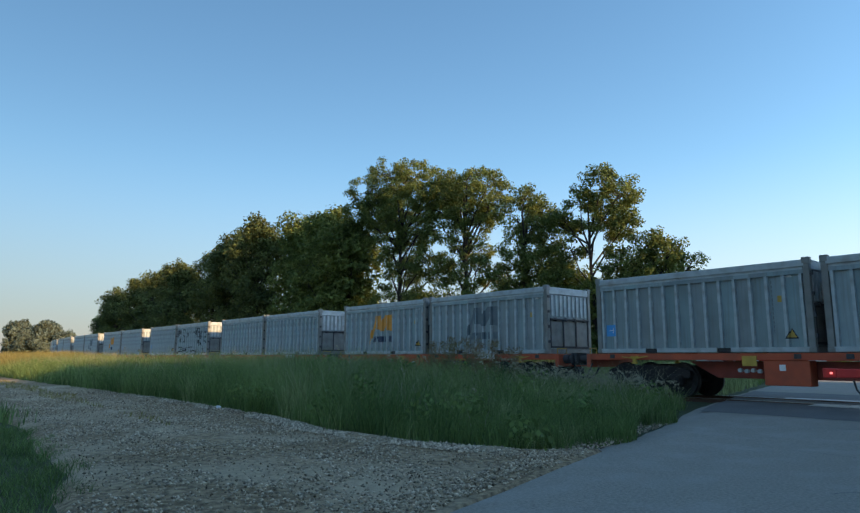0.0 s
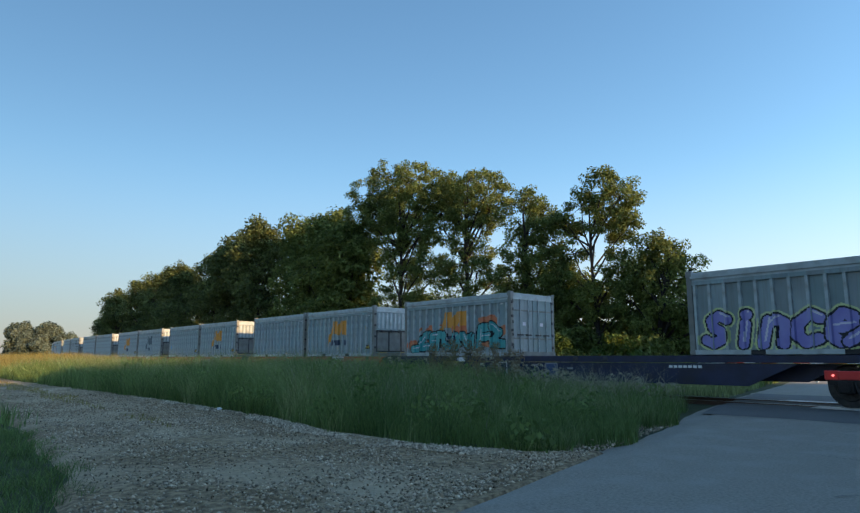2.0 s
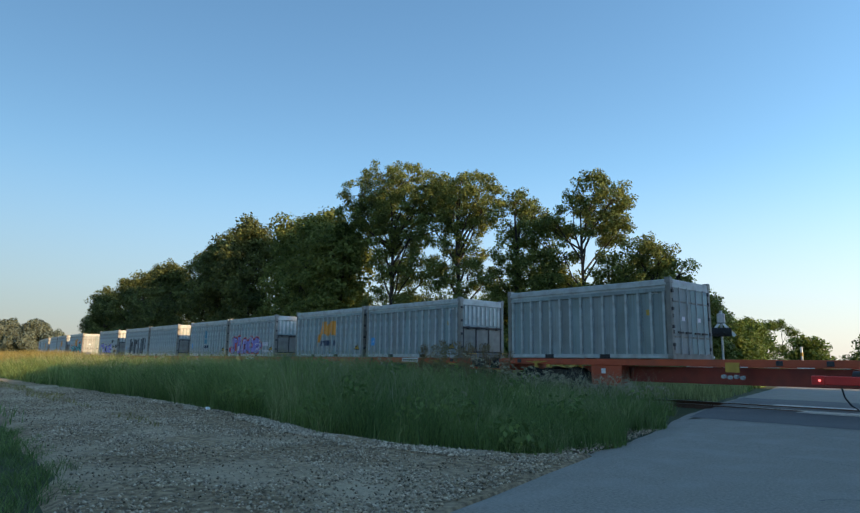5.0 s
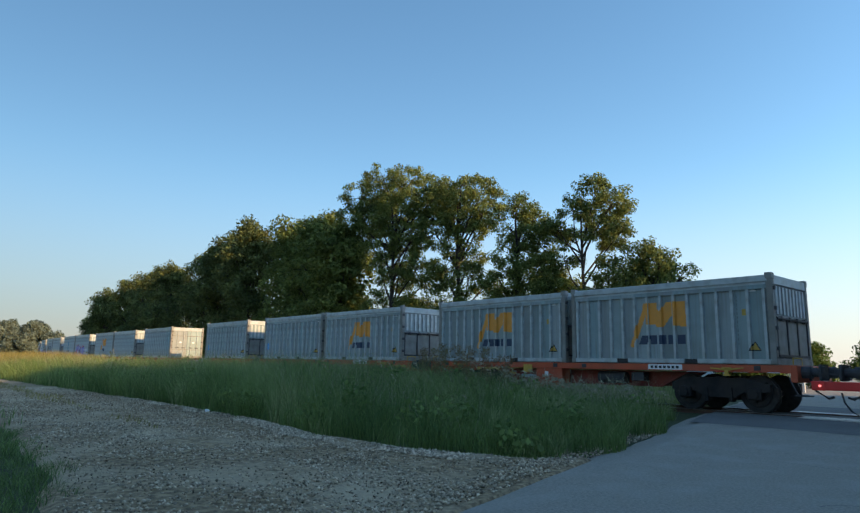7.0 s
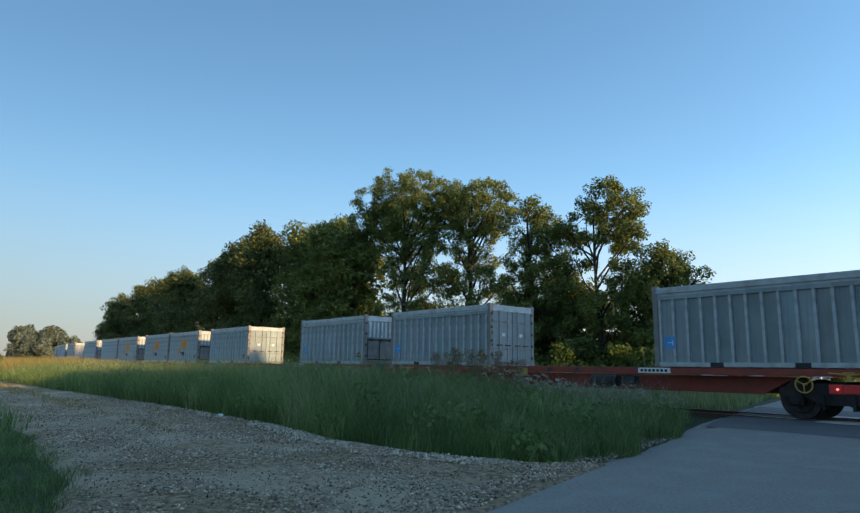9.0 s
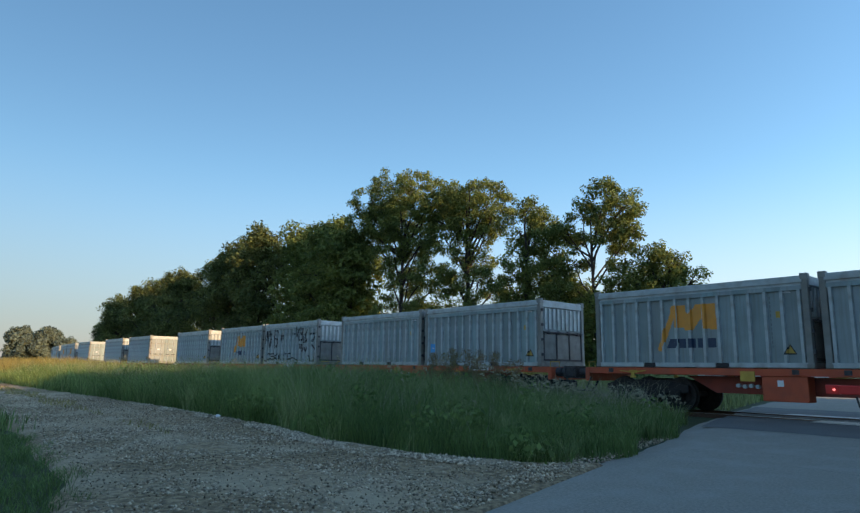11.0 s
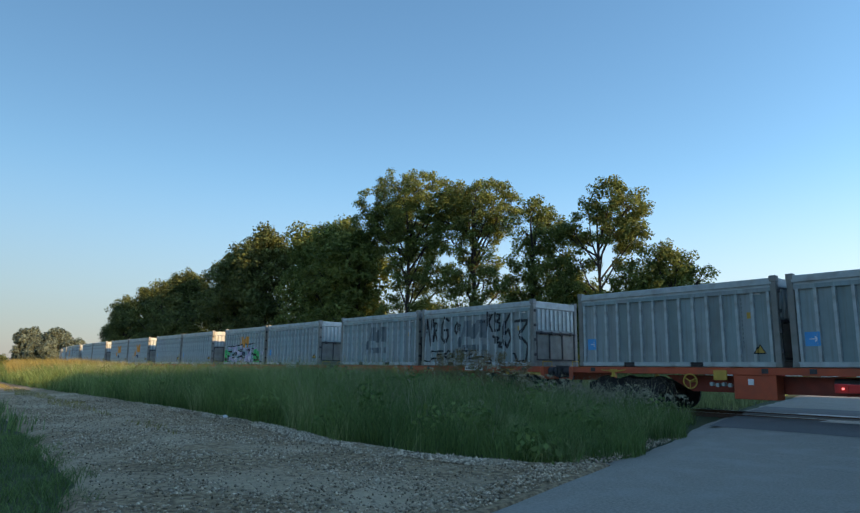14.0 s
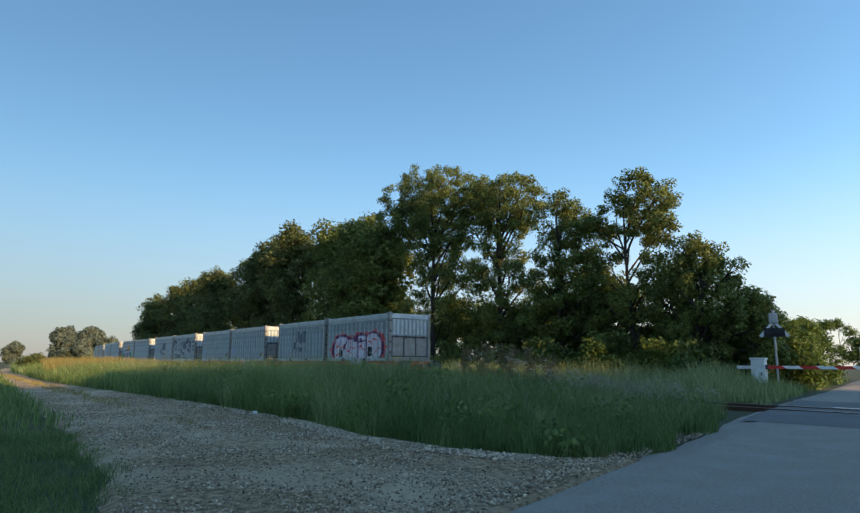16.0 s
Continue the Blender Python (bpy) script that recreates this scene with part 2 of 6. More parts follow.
M_WEED = leaf_mat("brown_dock", (0.20, 0.15, 0.085), (0.15, 0.135, 0.06), 0.2, 0.4, 1.0)
M_BOXPAINT = mat("pale_cabinet_paint", (0.68, 0.69, 0.68), (0.60, 0.61, 0.60), rough=0.5, scale=3, dirt=(0.42, 0.40, 0.36), dscale=3, damount=0.4)
M_BOOMRED = mat("red_boom_paint", (0.55, 0.035, 0.03), (0.48, 0.03, 0.028), rough=0.4, scale=5)
M_GALV = mat("galvanised_steel", (0.42, 0.43, 0.44), (0.34, 0.35, 0.36), rough=0.45, metal=0.7, scale=12)
M_GLASS = mat("dark_lens", (0.02, 0.02, 0.025), (0.03, 0.03, 0.035), rough=0.15)
M_LAMP = bpy.data.materials.new("red_lamp_glow")
M_LAMP.use_nodes = True
M_LAMP.node_tree.nodes["Principled BSDF"].inputs["Base Color"].default_value = (0.8, 0.1, 0.08, 1)
M_LAMP.node_tree.nodes["Principled BSDF"].inputs["Emission Color"].default_value = (1, 0.22, 0.2, 1)
M_LAMP.node_tree.nodes["Principled BSDF"].inputs["Emission Strength"].default_value = 0.8


# ---- mesh helpers ----
def mesh_from(name, verts, faces, mats=()):
    me = bpy.data.meshes.new(name)
    me.from_pydata(verts, [], faces)
    for m in mats:
        me.materials.append(m)
    me.update()
    return me


def fast_mesh(name, verts, loops, sizes, m):
    """A mesh from numpy arrays: vertices, the loops' vertices and the faces' sizes."""
    me = bpy.data.meshes.new(name)
    me.vertices.add(len(verts))
    me.vertices.foreach_set("co", np.asarray(verts, np.float32).ravel())
    me.loops.add(len(loops))
    me.loops.foreach_set("vertex_index", np.asarray(loops, np.int32).ravel())
    sizes = np.asarray(sizes, np.int32)
    me.polygons.add(len(sizes))
    me.polygons.foreach_set("loop_start", np.concatenate([[0], np.cumsum(sizes)[:-1]]).astype(np.int32))
    me.materials.append(m)
    me.update(calc_edges=True)
    return me


def finish(bm, name, *mats):
    bmesh.ops.recalc_face_normals(bm, faces=bm.faces)
    me = bpy.data.meshes.new(name)
    bm.to_mesh(me)
    bm.free()
    for m in mats:
        me.materials.append(m)
    return me


def box(bm, x0, x1, y0, y1, z0, z1, bev=0.0):
    r = bmesh.ops.create_cube(bm, size=1.0)
    bmesh.ops.scale(bm, vec=(x1 - x0, y1 - y0, z1 - z0), verts=r["verts"])
    bmesh.ops.translate(bm, vec=((x0 + x1) / 2, (y0 + y1) / 2, (z0 + z1) / 2), verts=r["verts"])
    if bev:
        edges = list({e for v in r["verts"] for e in v.link_edges})
        bmesh.ops.bevel(bm, geom=edges, offset=bev, segments=1, affect="EDGES")


def cyl(bm, c, r, depth, axis="y", seg=20, r2=None):
    rot = {"x": Matrix.Rotation(math.pi / 2, 4, "Y"), "y": Matrix.Rotation(math.pi / 2, 4, "X"), "z": Matrix.Identity(4)}[axis]
    bmesh.ops.create_cone(bm, cap_ends=True, segments=seg, radius1=r, radius2=r if r2 is None else r2, depth=depth, matrix=Matrix.Translation(c) @ rot)


def tube(bm, pts, radii, seg=7):
    """A tapered tube through points."""
    pts = [Vector(p) for p in pts]
    rings = []
    for i, p in enumerate(pts):
        d = (pts[min(i + 1, len(pts) - 1)] - pts[max(i - 1, 0)]).normalized()
        a = d.orthogonal().normalized()
        b = d.cross(a)
        rings.append([bm.verts.new(p + (a * math.cos(k * 2 * math.pi / seg) + b * math.sin(k * 2 * math.pi / seg)) * radii[i]) for k in range(seg)])
    for r0, r1 in zip(rings, rings[1:]):
        for k in range(seg):
            bm.faces.new((r0[k], r0[(k + 1) % seg], r1[(k + 1) % seg], r1[k]))
    bm.faces.new(rings[0][::-1])
    bm.faces.new(rings[-1])


def prism(bm, poly, y0, y1):
    """A polygon in x and z, drawn out from y0 to y1."""
    a = [bm.verts.new((x, y0, z)) for x, z in poly]
    b = [bm.verts.new((x, y1, z)) for x, z in poly]
    bm.faces.new(a)
    bm.faces.new(b[::-1])
    for i in range(len(a)):
        j = (i + 1) % len(a)
        bm.faces.new((a[j], a[i], b[i], b[j]))


def part(name, bm, material, parent, label="", m=None):
    """One mesh object under a thing or under a part; bm may be a bmesh or a finished mesh."""
    me = bm if isinstance(bm, bpy.types.Mesh) else finish(bm, name, material)
    ob = new(name, me)
    ob.parent = parent
    if m is not None:
        ob.matrix_basis = m
    if label:
        ob["label"] = label
    return ob


def boxpart(name, dims, material, parent, label="", bev=0.0):
    bm = bmesh.new()
    box(bm, *dims, bev)
    return part(name, bm, material, parent, label)


# ---- the railway's line: straight past the crossing, then a wide curve behind the trees ----
BEND, RADIUS = 70.0, 300.0


def rail_point(s):
    """Place and heading of the track s metres ahead."""
    if s <= BEND:
        return -s, TRACK_Y, 0.0
    a = (s - BEND) / RADIUS
    return -(BEND + RADIUS * math.sin(a)), TRACK_Y + RADIUS * (1 - math.cos(a)), -math.degrees(a)


# ---- ground, lane, road, railway ----
def road_left(y):
    """The left kerbless edge of the road, where it runs across the railway."""
    return -(3.2 + 0.29 * y)


def road_z(y):
    """The road climbs gently to the rails and stays up beyond them."""
    def ease(a, b):
        t = min(1, max(0, (y - a) / (b - a)))
        return t * t * (3 - 2 * t)
    return 0.012 + (RAIL_TOP - 0.07) * ease(9, 16.2) - 0.04 * ease(20, 30)


def bank_z(x, y):
    """The meadow rises a little towards the track."""
    t = min(1, max(0, (y - 7.5) / 7))
    return -0.02 + 0.10 * t * t * (3 - 2 * t)


def lane_edge(s):
    """Far edge of the gravel lane, s metres ahead."""
    pts = [(5.4, 7.6), (5.9, 6.76), (7.6, 6.16), (9.7, 6.0), (12.6, 6.45), (20, 6.6), (26, 6.4), (37, 5.9), (47, 5.7), (90, 7.0), (140, 12.0), (300, 26.0)]
    return float(np.interp(s, [p[0] for p in pts], [p[1] for p in pts]))


def lane_near(s):
    pts = [(-30, -9), (2, -2.5), (4.6, 0.4), (6.0, 1.3), (6.8, 1.5), (8.0, 1.85), (13.6, 2.2), (25, 2.6), (58, 4.0), (90, 5.2), (140, 10.0), (300, 23.0)]
    return float(np.interp(s, [p[0] for p in pts], [p[1] for p in pts]))


def build_ground():
    xs = np.concatenate([[-4000, -1500, -700, -400], np.arange(-280, -60, 10), np.arange(-60, 14, 1.0), [20, 30, 60, 150, 500, 1500, 4000]])
    ys = np.concatenate([[-4000, -1000, -300, -100, -40, -20, -10], np.arange(-6, 34, 1.0), [40, 60, 100, 200, 500, 1500, 4000]])
    verts = [(x, y, bank_z(x, y) - 0.03 + (0.02 * noise.noise((x * 0.4, y * 0.4, 0)) if abs(x) < 100 and abs(y) < 60 else 0)) for x in xs for y in ys]
    n = len(ys)
    faces = [(i * n + j, (i + 1) * n + j, (i + 1) * n + j + 1, i * n + j + 1) for i in range(len(xs) - 1) for j in range(n - 1)]
    me = mesh_from("ground", verts, faces, [M_SOIL])
    tagged(new("ground", me), "dark green meadow ground on both sides of the railway", "ground", kind="structure")


def build_lane():
    ss = np.concatenate([np.arange(-8, 30, 0.25), np.arange(30, 90, 1.5), np.arange(90, 300, 10)])
    rows = 26
    verts, faces = [], []
    for s in ss:
        a, b = lane_near(s), lane_edge(max(s, 5.4)) if s > 5.4 else 7.6
        if s < 5.4:
            b = min(7.6, max(a + 0.5, (s - 3.0) / 0.29))
        for k in range(rows + 1):
            y = a - 0.25 + (b + 0.5 - a) * k / rows
            w = (k / rows - 0.5) * 2
            rut = -0.03 * (math.exp(-((w - 0.45) / 0.2) ** 2) + math.exp(-((w + 0.45) / 0.2) ** 2))
            z = 0.012 + rut + 0.035 * noise.noise((s * 0.55, y * 0.9, 3)) + 0.018 * noise.noise((s * 2.3, y * 2.3, 7))
            if k in (0, rows):
                z = -0.08
            verts.append((-s, y + 0.12 * noise.noise((s * 0.9, k * 0.1, 1)), z))
    n = rows + 1
    for i in range(len(ss) - 1):
        for k in range(rows):
            faces.append((i * n + k, i * n + k + 1, (i + 1) * n + k + 1, (i + 1) * n + k))
    me = mesh_from("gravel_lane", verts, faces, [M_GRAVEL])
    for p in me.polygons:
        p.use_smooth = True
    tagged(new("gravel_lane", me), "pale gravel farm lane with worn wheel ruts beside the railway", "lane", kind="structure")


def build_road():
    verts, faces = [], []
    ys = np.concatenate([np.arange(-40, 8, 2.0), np.arange(8, 32, 0.4), np.arange(32, 140, 4)])
    cols = 9
    for y in ys:
        for k in range(cols + 1):
            x = road_left(y) + 5.6 * k / cols
            if k == 0:
                x += 0.12 * noise.noise((0, y * 0.8, 5)) + 0.05 * noise.noise((0, y * 3.1, 8))
            verts.append((x, y, road_z(y) + 0.012 * noise.noise((x * 0.5, y * 0.5, 2)) + (0.022 if 0 < k < cols else -0.05)))
    n = cols + 1
    for i in range(len(ys) - 1):
        for k in range(cols):
            faces.append((i * n + k, (i + 1) * n + k, (i + 1) * n + k + 1, i * n + k + 1))
    me = mesh_from("road", verts, faces, [M_ASPHALT])
    tagged(new("road", me), "narrow grey asphalt road leading over the level crossing", "road", kind="structure")
    # the darker strip of newer asphalt on both sides of the rails
    verts, faces = [], []
    ys = list(np.arange(13.6, 23.01, 0.4))
    for y in ys:
        for k in range(7):
            x = road_left(y) + 0.3 + 5.2 * k / 6
            verts.append((x, y + (0.15 * noise.noise((x, 0, 4)) if y in (ys[0], ys[-1]) else 0), road_z(y) + 0.027 + 0.012 * noise.noise((x * 0.5, y * 0.5, 2))))
    for i in range(len(ys) - 1):
        if abs((ys[i] + ys[i + 1]) / 2 - (TRACK_Y - 0.7525)) < 0.01 or abs((ys[i] + ys[i + 1]) / 2 - (TRACK_Y + 0.7525)) < 0.01:
            continue
        for k in range(6):
            faces.append((i * 7 + k, (i + 1) * 7 + k, (i + 1) * 7 + k + 1, i * 7 + k + 1))
    me = mesh_from("crossing_deck", verts, faces, [M_PATCH])
    tagged(new("crossing_deck", me), "dark asphalt deck of the level crossing between the rails", "road", kind="structure")


def sweep(name, profile, s0, s1, material, label, yoff=0.0, step=4.0):
    """A profile in y and z, swept along the track."""
    ss = np.arange(s0, s1 + 0.1, step)
    verts, faces = [], []
    for s in ss:
        x, y, a = rail_point(s)
        c, w = math.cos(radians(a)), math.sin(radians(a))
        for py, pz in profile:
            verts.append((x - w * (py + yoff), y + c * (py + yoff), pz))
    n = len(profile)
    for i in range(len(ss) - 1):
        for k in range(n):
            j = (k + 1) % n
            faces.append((i * n + k, i * n + j, (i + 1) * n + j, (i + 1) * n + k))
    me = mesh_from(name, verts, faces, [material])
    return tagged(new(name, me), label, "railway", kind="structure")


def build_track():
    sweep("ballast_bed", [(-2.6, -0.15), (-1.7, 0.02), (1.7, 0.02), (2.6, -0.15)], -330, 330, M_BALLAST, "dark stone ballast bed under the rails")
    for yo in (-0.7525, 0.7525):
        sweep("rail", [(-0.065, 0.02), (-0.065, 0.035), (-0.012, 0.05), (-0.012, 0.13), (-0.035, 0.14), (-0.035, RAIL_TOP - 0.004), (0.035, RAIL_TOP - 0.004), (0.035, 0.14), (0.012, 0.13), (0.012, 0.05), (0.065, 0.035), (0.065, 0.02)],
              -330, 330, M_RUST, "rusty steel rail with a polished head", yo)
        sweep("rail_head", [(-0.03, RAIL_TOP - 0.006), (-0.03, RAIL_TOP), (0.03, RAIL_TOP), (0.03, RAIL_TOP - 0.006)], -330, 330, M_RAIL, "bright polished running surface of the rail", yo)
    bm = bmesh.new()
    box(bm, -0.13, 0.13, -1.3, 1.3, -0.1, 0.035, 0.01)
    me = finish(bm, "sleeper", M_SLEEPER)
    for i in range(80):
        s = 9.6 + i * 0.6
        ob = new("sleeper", me)
        ob.matrix_world = pose(-s, TRACK_Y + random.uniform(-0.02, 0.02), 0, 0, 0, random.uniform(-1, 1))
        tagged(ob, "dark timber sleeper lying in the ballast", "sleeper", "sleepers under the rails")


def build_flange_strips():
    """Pale strips added along the rails where the road crosses them."""
    for x0, y0 in ((-5.9, TRACK_Y - 1.22), (-7.3, TRACK_Y + 0.86)):
        bm = bmesh.new()
        z = road_z(y0) + 0.045
        prism(bm, [(x0, z - 0.05), (0.6, z - 0.05), (0.6, z + 0.012), (x0 + 0.25, z + 0.012)], y0, y0 + 0.34)
        tagged(new("crossing_edge", finish(bm, "crossing_edge", M_EDGE)), "pale strip beside the rail on the crossing", "railway", kind="structure")


def build_cracks():
    """Thin dark tar lines that wander over the asphalt."""
    rng = random.Random(12)
    for x, y, a, n in ((-2.2, 6.5, 1.2, 16), (-3.6, 9.4, 0.2, 14), (-1.0, 8.2, 2.4, 12), (-4.6, 12.0, 0.9, 12), (-2.0, 11.0, 1.8, 18), (-0.8, 6.2, 0.3, 10)):
        verts, faces = [], []
        for i in range(n):
            a += rng.uniform(-0.5, 0.5)
            x, y = x + 0.14 * math.cos(a), y + 0.14 * math.sin(a)
            w = 0.006 + 0.006 * rng.random()
            nx, ny = -math.sin(a) * w, math.cos(a) * w
            z = lambda px, py: road_z(py) + 0.012 * noise.noise((px * 0.5, py * 0.5, 2)) + 0.0265
            verts += [(x - nx, y - ny, z(x, y)), (x + nx, y + ny, z(x, y))]
            if i:
                faces.append((2 * i - 2, 2 * i, 2 * i + 1, 2 * i - 1))
        tagged(new("road_crack", mesh_from("road_crack", verts, faces, [M_PATCH])), "thin dark crack in the asphalt", "road", kind="structure")


# ---- containers ----
L, W, H = 6.058, 2.438, 2.255
RIBS = [-2.80 + 0.4 * i for i in range(15)]
PANEL_IN = 0.082         # how far the panels lie behind the posts
RIB_W, RIB_D = 0.085, 0.08


def depth(x):
    """How far the side's outer skin stands proud of its panels at x."""
    return RIB_D if any(abs(x - r) < RIB_W / 2 for r in RIBS) else 0.0


def decal(name, shapes, parent, label, x0, x1, z0, z1, cell=0.028, lift=0.004):
    """Paint that lies on ribs and panels alike: cells of the side that fall into a shape. shapes: (material, test), the last that holds wins."""
    xs = np.arange(x0, x1 + cell / 2, cell)
    zs = np.arange(z0, z1 + cell / 2, cell)
    cx, cz = np.meshgrid((xs[:-1] + xs[1:]) / 2, (zs[:-1] + zs[1:]) / 2, indexing="ij")
    idx = np.full(cx.shape, -1)
    for i, (_, test) in enumerate(shapes):
        idx[test(cx, cz)] = i
    dep = np.array([depth(x) for x in xs])
    nz = len(zs)
    ii, kk = np.nonzero(idx >= 0)
    used, verts = {}, []

    def vid(i, k):
        if (i, k) not in used:
            used[(i, k)] = len(verts)
            verts.append((xs[i], -W / 2 + PANEL_IN - dep[i] - lift, zs[k]))
        return used[(i, k)]
    faces = [(vid(i, k), vid(i + 1, k), vid(i + 1, k + 1), vid(i, k + 1)) for i, k in zip(ii.tolist(), kk.tolist())]
    me = mesh_from(name, verts, faces, [m for m, _ in shapes])
    me.polygons.foreach_set("material_index", idx[ii, kk].astype(np.int32))
    return part(name, me, None, parent, label)


def blob(cx, cz, rx, rz):
    return lambda x, z: ((x - cx) / rx) ** 2 + ((z - cz) / rz) ** 2 < 1


def square(lines, r):
    """Test: within r of any of the polylines, with hard square corners."""
    def test(x, z):
        hit = np.zeros(x.shape, bool)
        for line in lines:
            for (ax, az), (bx, bz) in zip(line, line[1:]):
                vx, vz = bx - ax, bz - az
                t = np.clip(((x - ax) * vx + (z - az) * vz) / (vx * vx + vz * vz), 0, 1)
                hit |= np.maximum(np.abs(x - ax - t * vx), np.abs(z - az - t * vz)) < r
        return hit
    return test


def near(lines, r):
    """Test: within r of any of the polylines."""
    def test(x, z):
        best = np.full(x.shape, 1e9)
        for line in lines:
            pts = line if len(line) > 1 else [line[0], (line[0][0] + 1e-3, line[0][1])]
            for (ax, az), (bx, bz) in zip(pts, pts[1:]):
                vx, vz = bx - ax, bz - az
                t = np.clip(((x - ax) * vx + (z - az) * vz) / (vx * vx + vz * vz), 0, 1)
                best = np.minimum(best, np.hypot(x - ax - t * vx, z - az - t * vz))
        return best < r
    return test


def both(a, b):
    return lambda x, z: a(x, z) & b(x, z)


def rect(x0, x1, z0, z1, slant=0.0):
    return lambda x, z: (x - slant * (z - z0) > x0) & (x - slant * (z - z0) < x1) & (z > z0) & (z < z1)


def wobble(amount, f=5.0):
    """A ragged band test for spray edges."""
    return lambda x, z: np.sin(x * f) + np.sin(z * f * 1.7 + x * 3) + np.sin(x * f * 2.3 - z * 4) > amount


def logo(parent, colour, word, x=0.0):
    """The hauler's mark: a bold double peak with a long slanted tail, above a row of slanted bars."""
    zig = near([[(x - 0.40, 1.60), (x - 0.04, 1.16), (x + 0.30, 1.60), (x + 0.66, 1.16)]], 0.17)
    peak = lambda px, pz: (zig(px, pz) | rect(x - 0.42, x - 0.12, 1.1, 1.70)(px, pz) | rect(x + 0.34, x + 0.72, 1.05, 1.70)(px, pz)) & (pz > 1.02) & (pz < 1.70) & (px < x + 0.76)
    tail = near([[(x - 0.92, 0.52), (x - 0.45, 1.62)]], 0.075)
    shapes = [(colour, peak), (colour, tail)]
    bx = x - 0.72
    for w, sl in ((0.30, 0.35), (0.21, 0.0), (0.22, 0.0), (0.20, 0.0), (0.24, 0.0)):
        shapes.append((word, rect(bx, bx + w, 0.52, 0.80, sl)))
        bx += w + 0.06
    return decal("logo", shapes, parent, "amber peak mark over a row of dark bars" if colour is M_LOGO else "faded grey peak mark over grey bars", x - 1.05, x + 1.0, 0.45, 1.75)


def sticker(parent):
    s = [(M_STICKER, rect(-2.72, -2.36, 0.50, 0.86)), (M_WHITE, near([[(-2.62, 0.68), (-2.46, 0.68)], [(-2.50, 0.73), (-2.45, 0.68), (-2.50, 0.63)]], 0.016))]
    return decal("sticker", s, parent, "square blue sticker with a small white mark", -2.75, -2.33, 0.47, 0.89, 0.02)


def triangle(parent, x=2.5, z=0.42, r=0.17, m=None):
    tri = lambda k: (lambda px, pz: (pz > z - k * 0.5) & (pz < z + k - np.abs(px - x) * 1.75))
    return decal("warning_sign", [(M_BLACK, tri(r)), (m or M_YELLOW, tri(r * 0.72))], parent, "yellow warning triangle with a dark rim", x - 0.25, x + 0.25, z - 0.15, z + 0.25, 0.016)


def numbers(parent):
    shapes = [(M_FADED, (lambda zz: rect(2.08, 2.12, zz, zz + 0.07))(0.5 + 0.11 * i)) for i in range(12)]
    decal("yellow_plate", [(M_YELLOW, rect(2.22, 2.33, 1.24, 1.40))], parent, "", 2.2, 2.36, 1.22, 1.42, 0.02)
    decal("white_triangle", [(M_WHITE, lambda px, pz: (pz > 1.84) & (pz < 1.95 - np.abs(px - 2.52) * 1.2))], parent, "", 2.4, 2.64, 1.82, 1.97, 0.02)
    return tagged(decal("number_column", shapes, parent, "column of small grey bars", 2.05, 2.15, 0.48, 1.86, 0.02), kind="stuff")


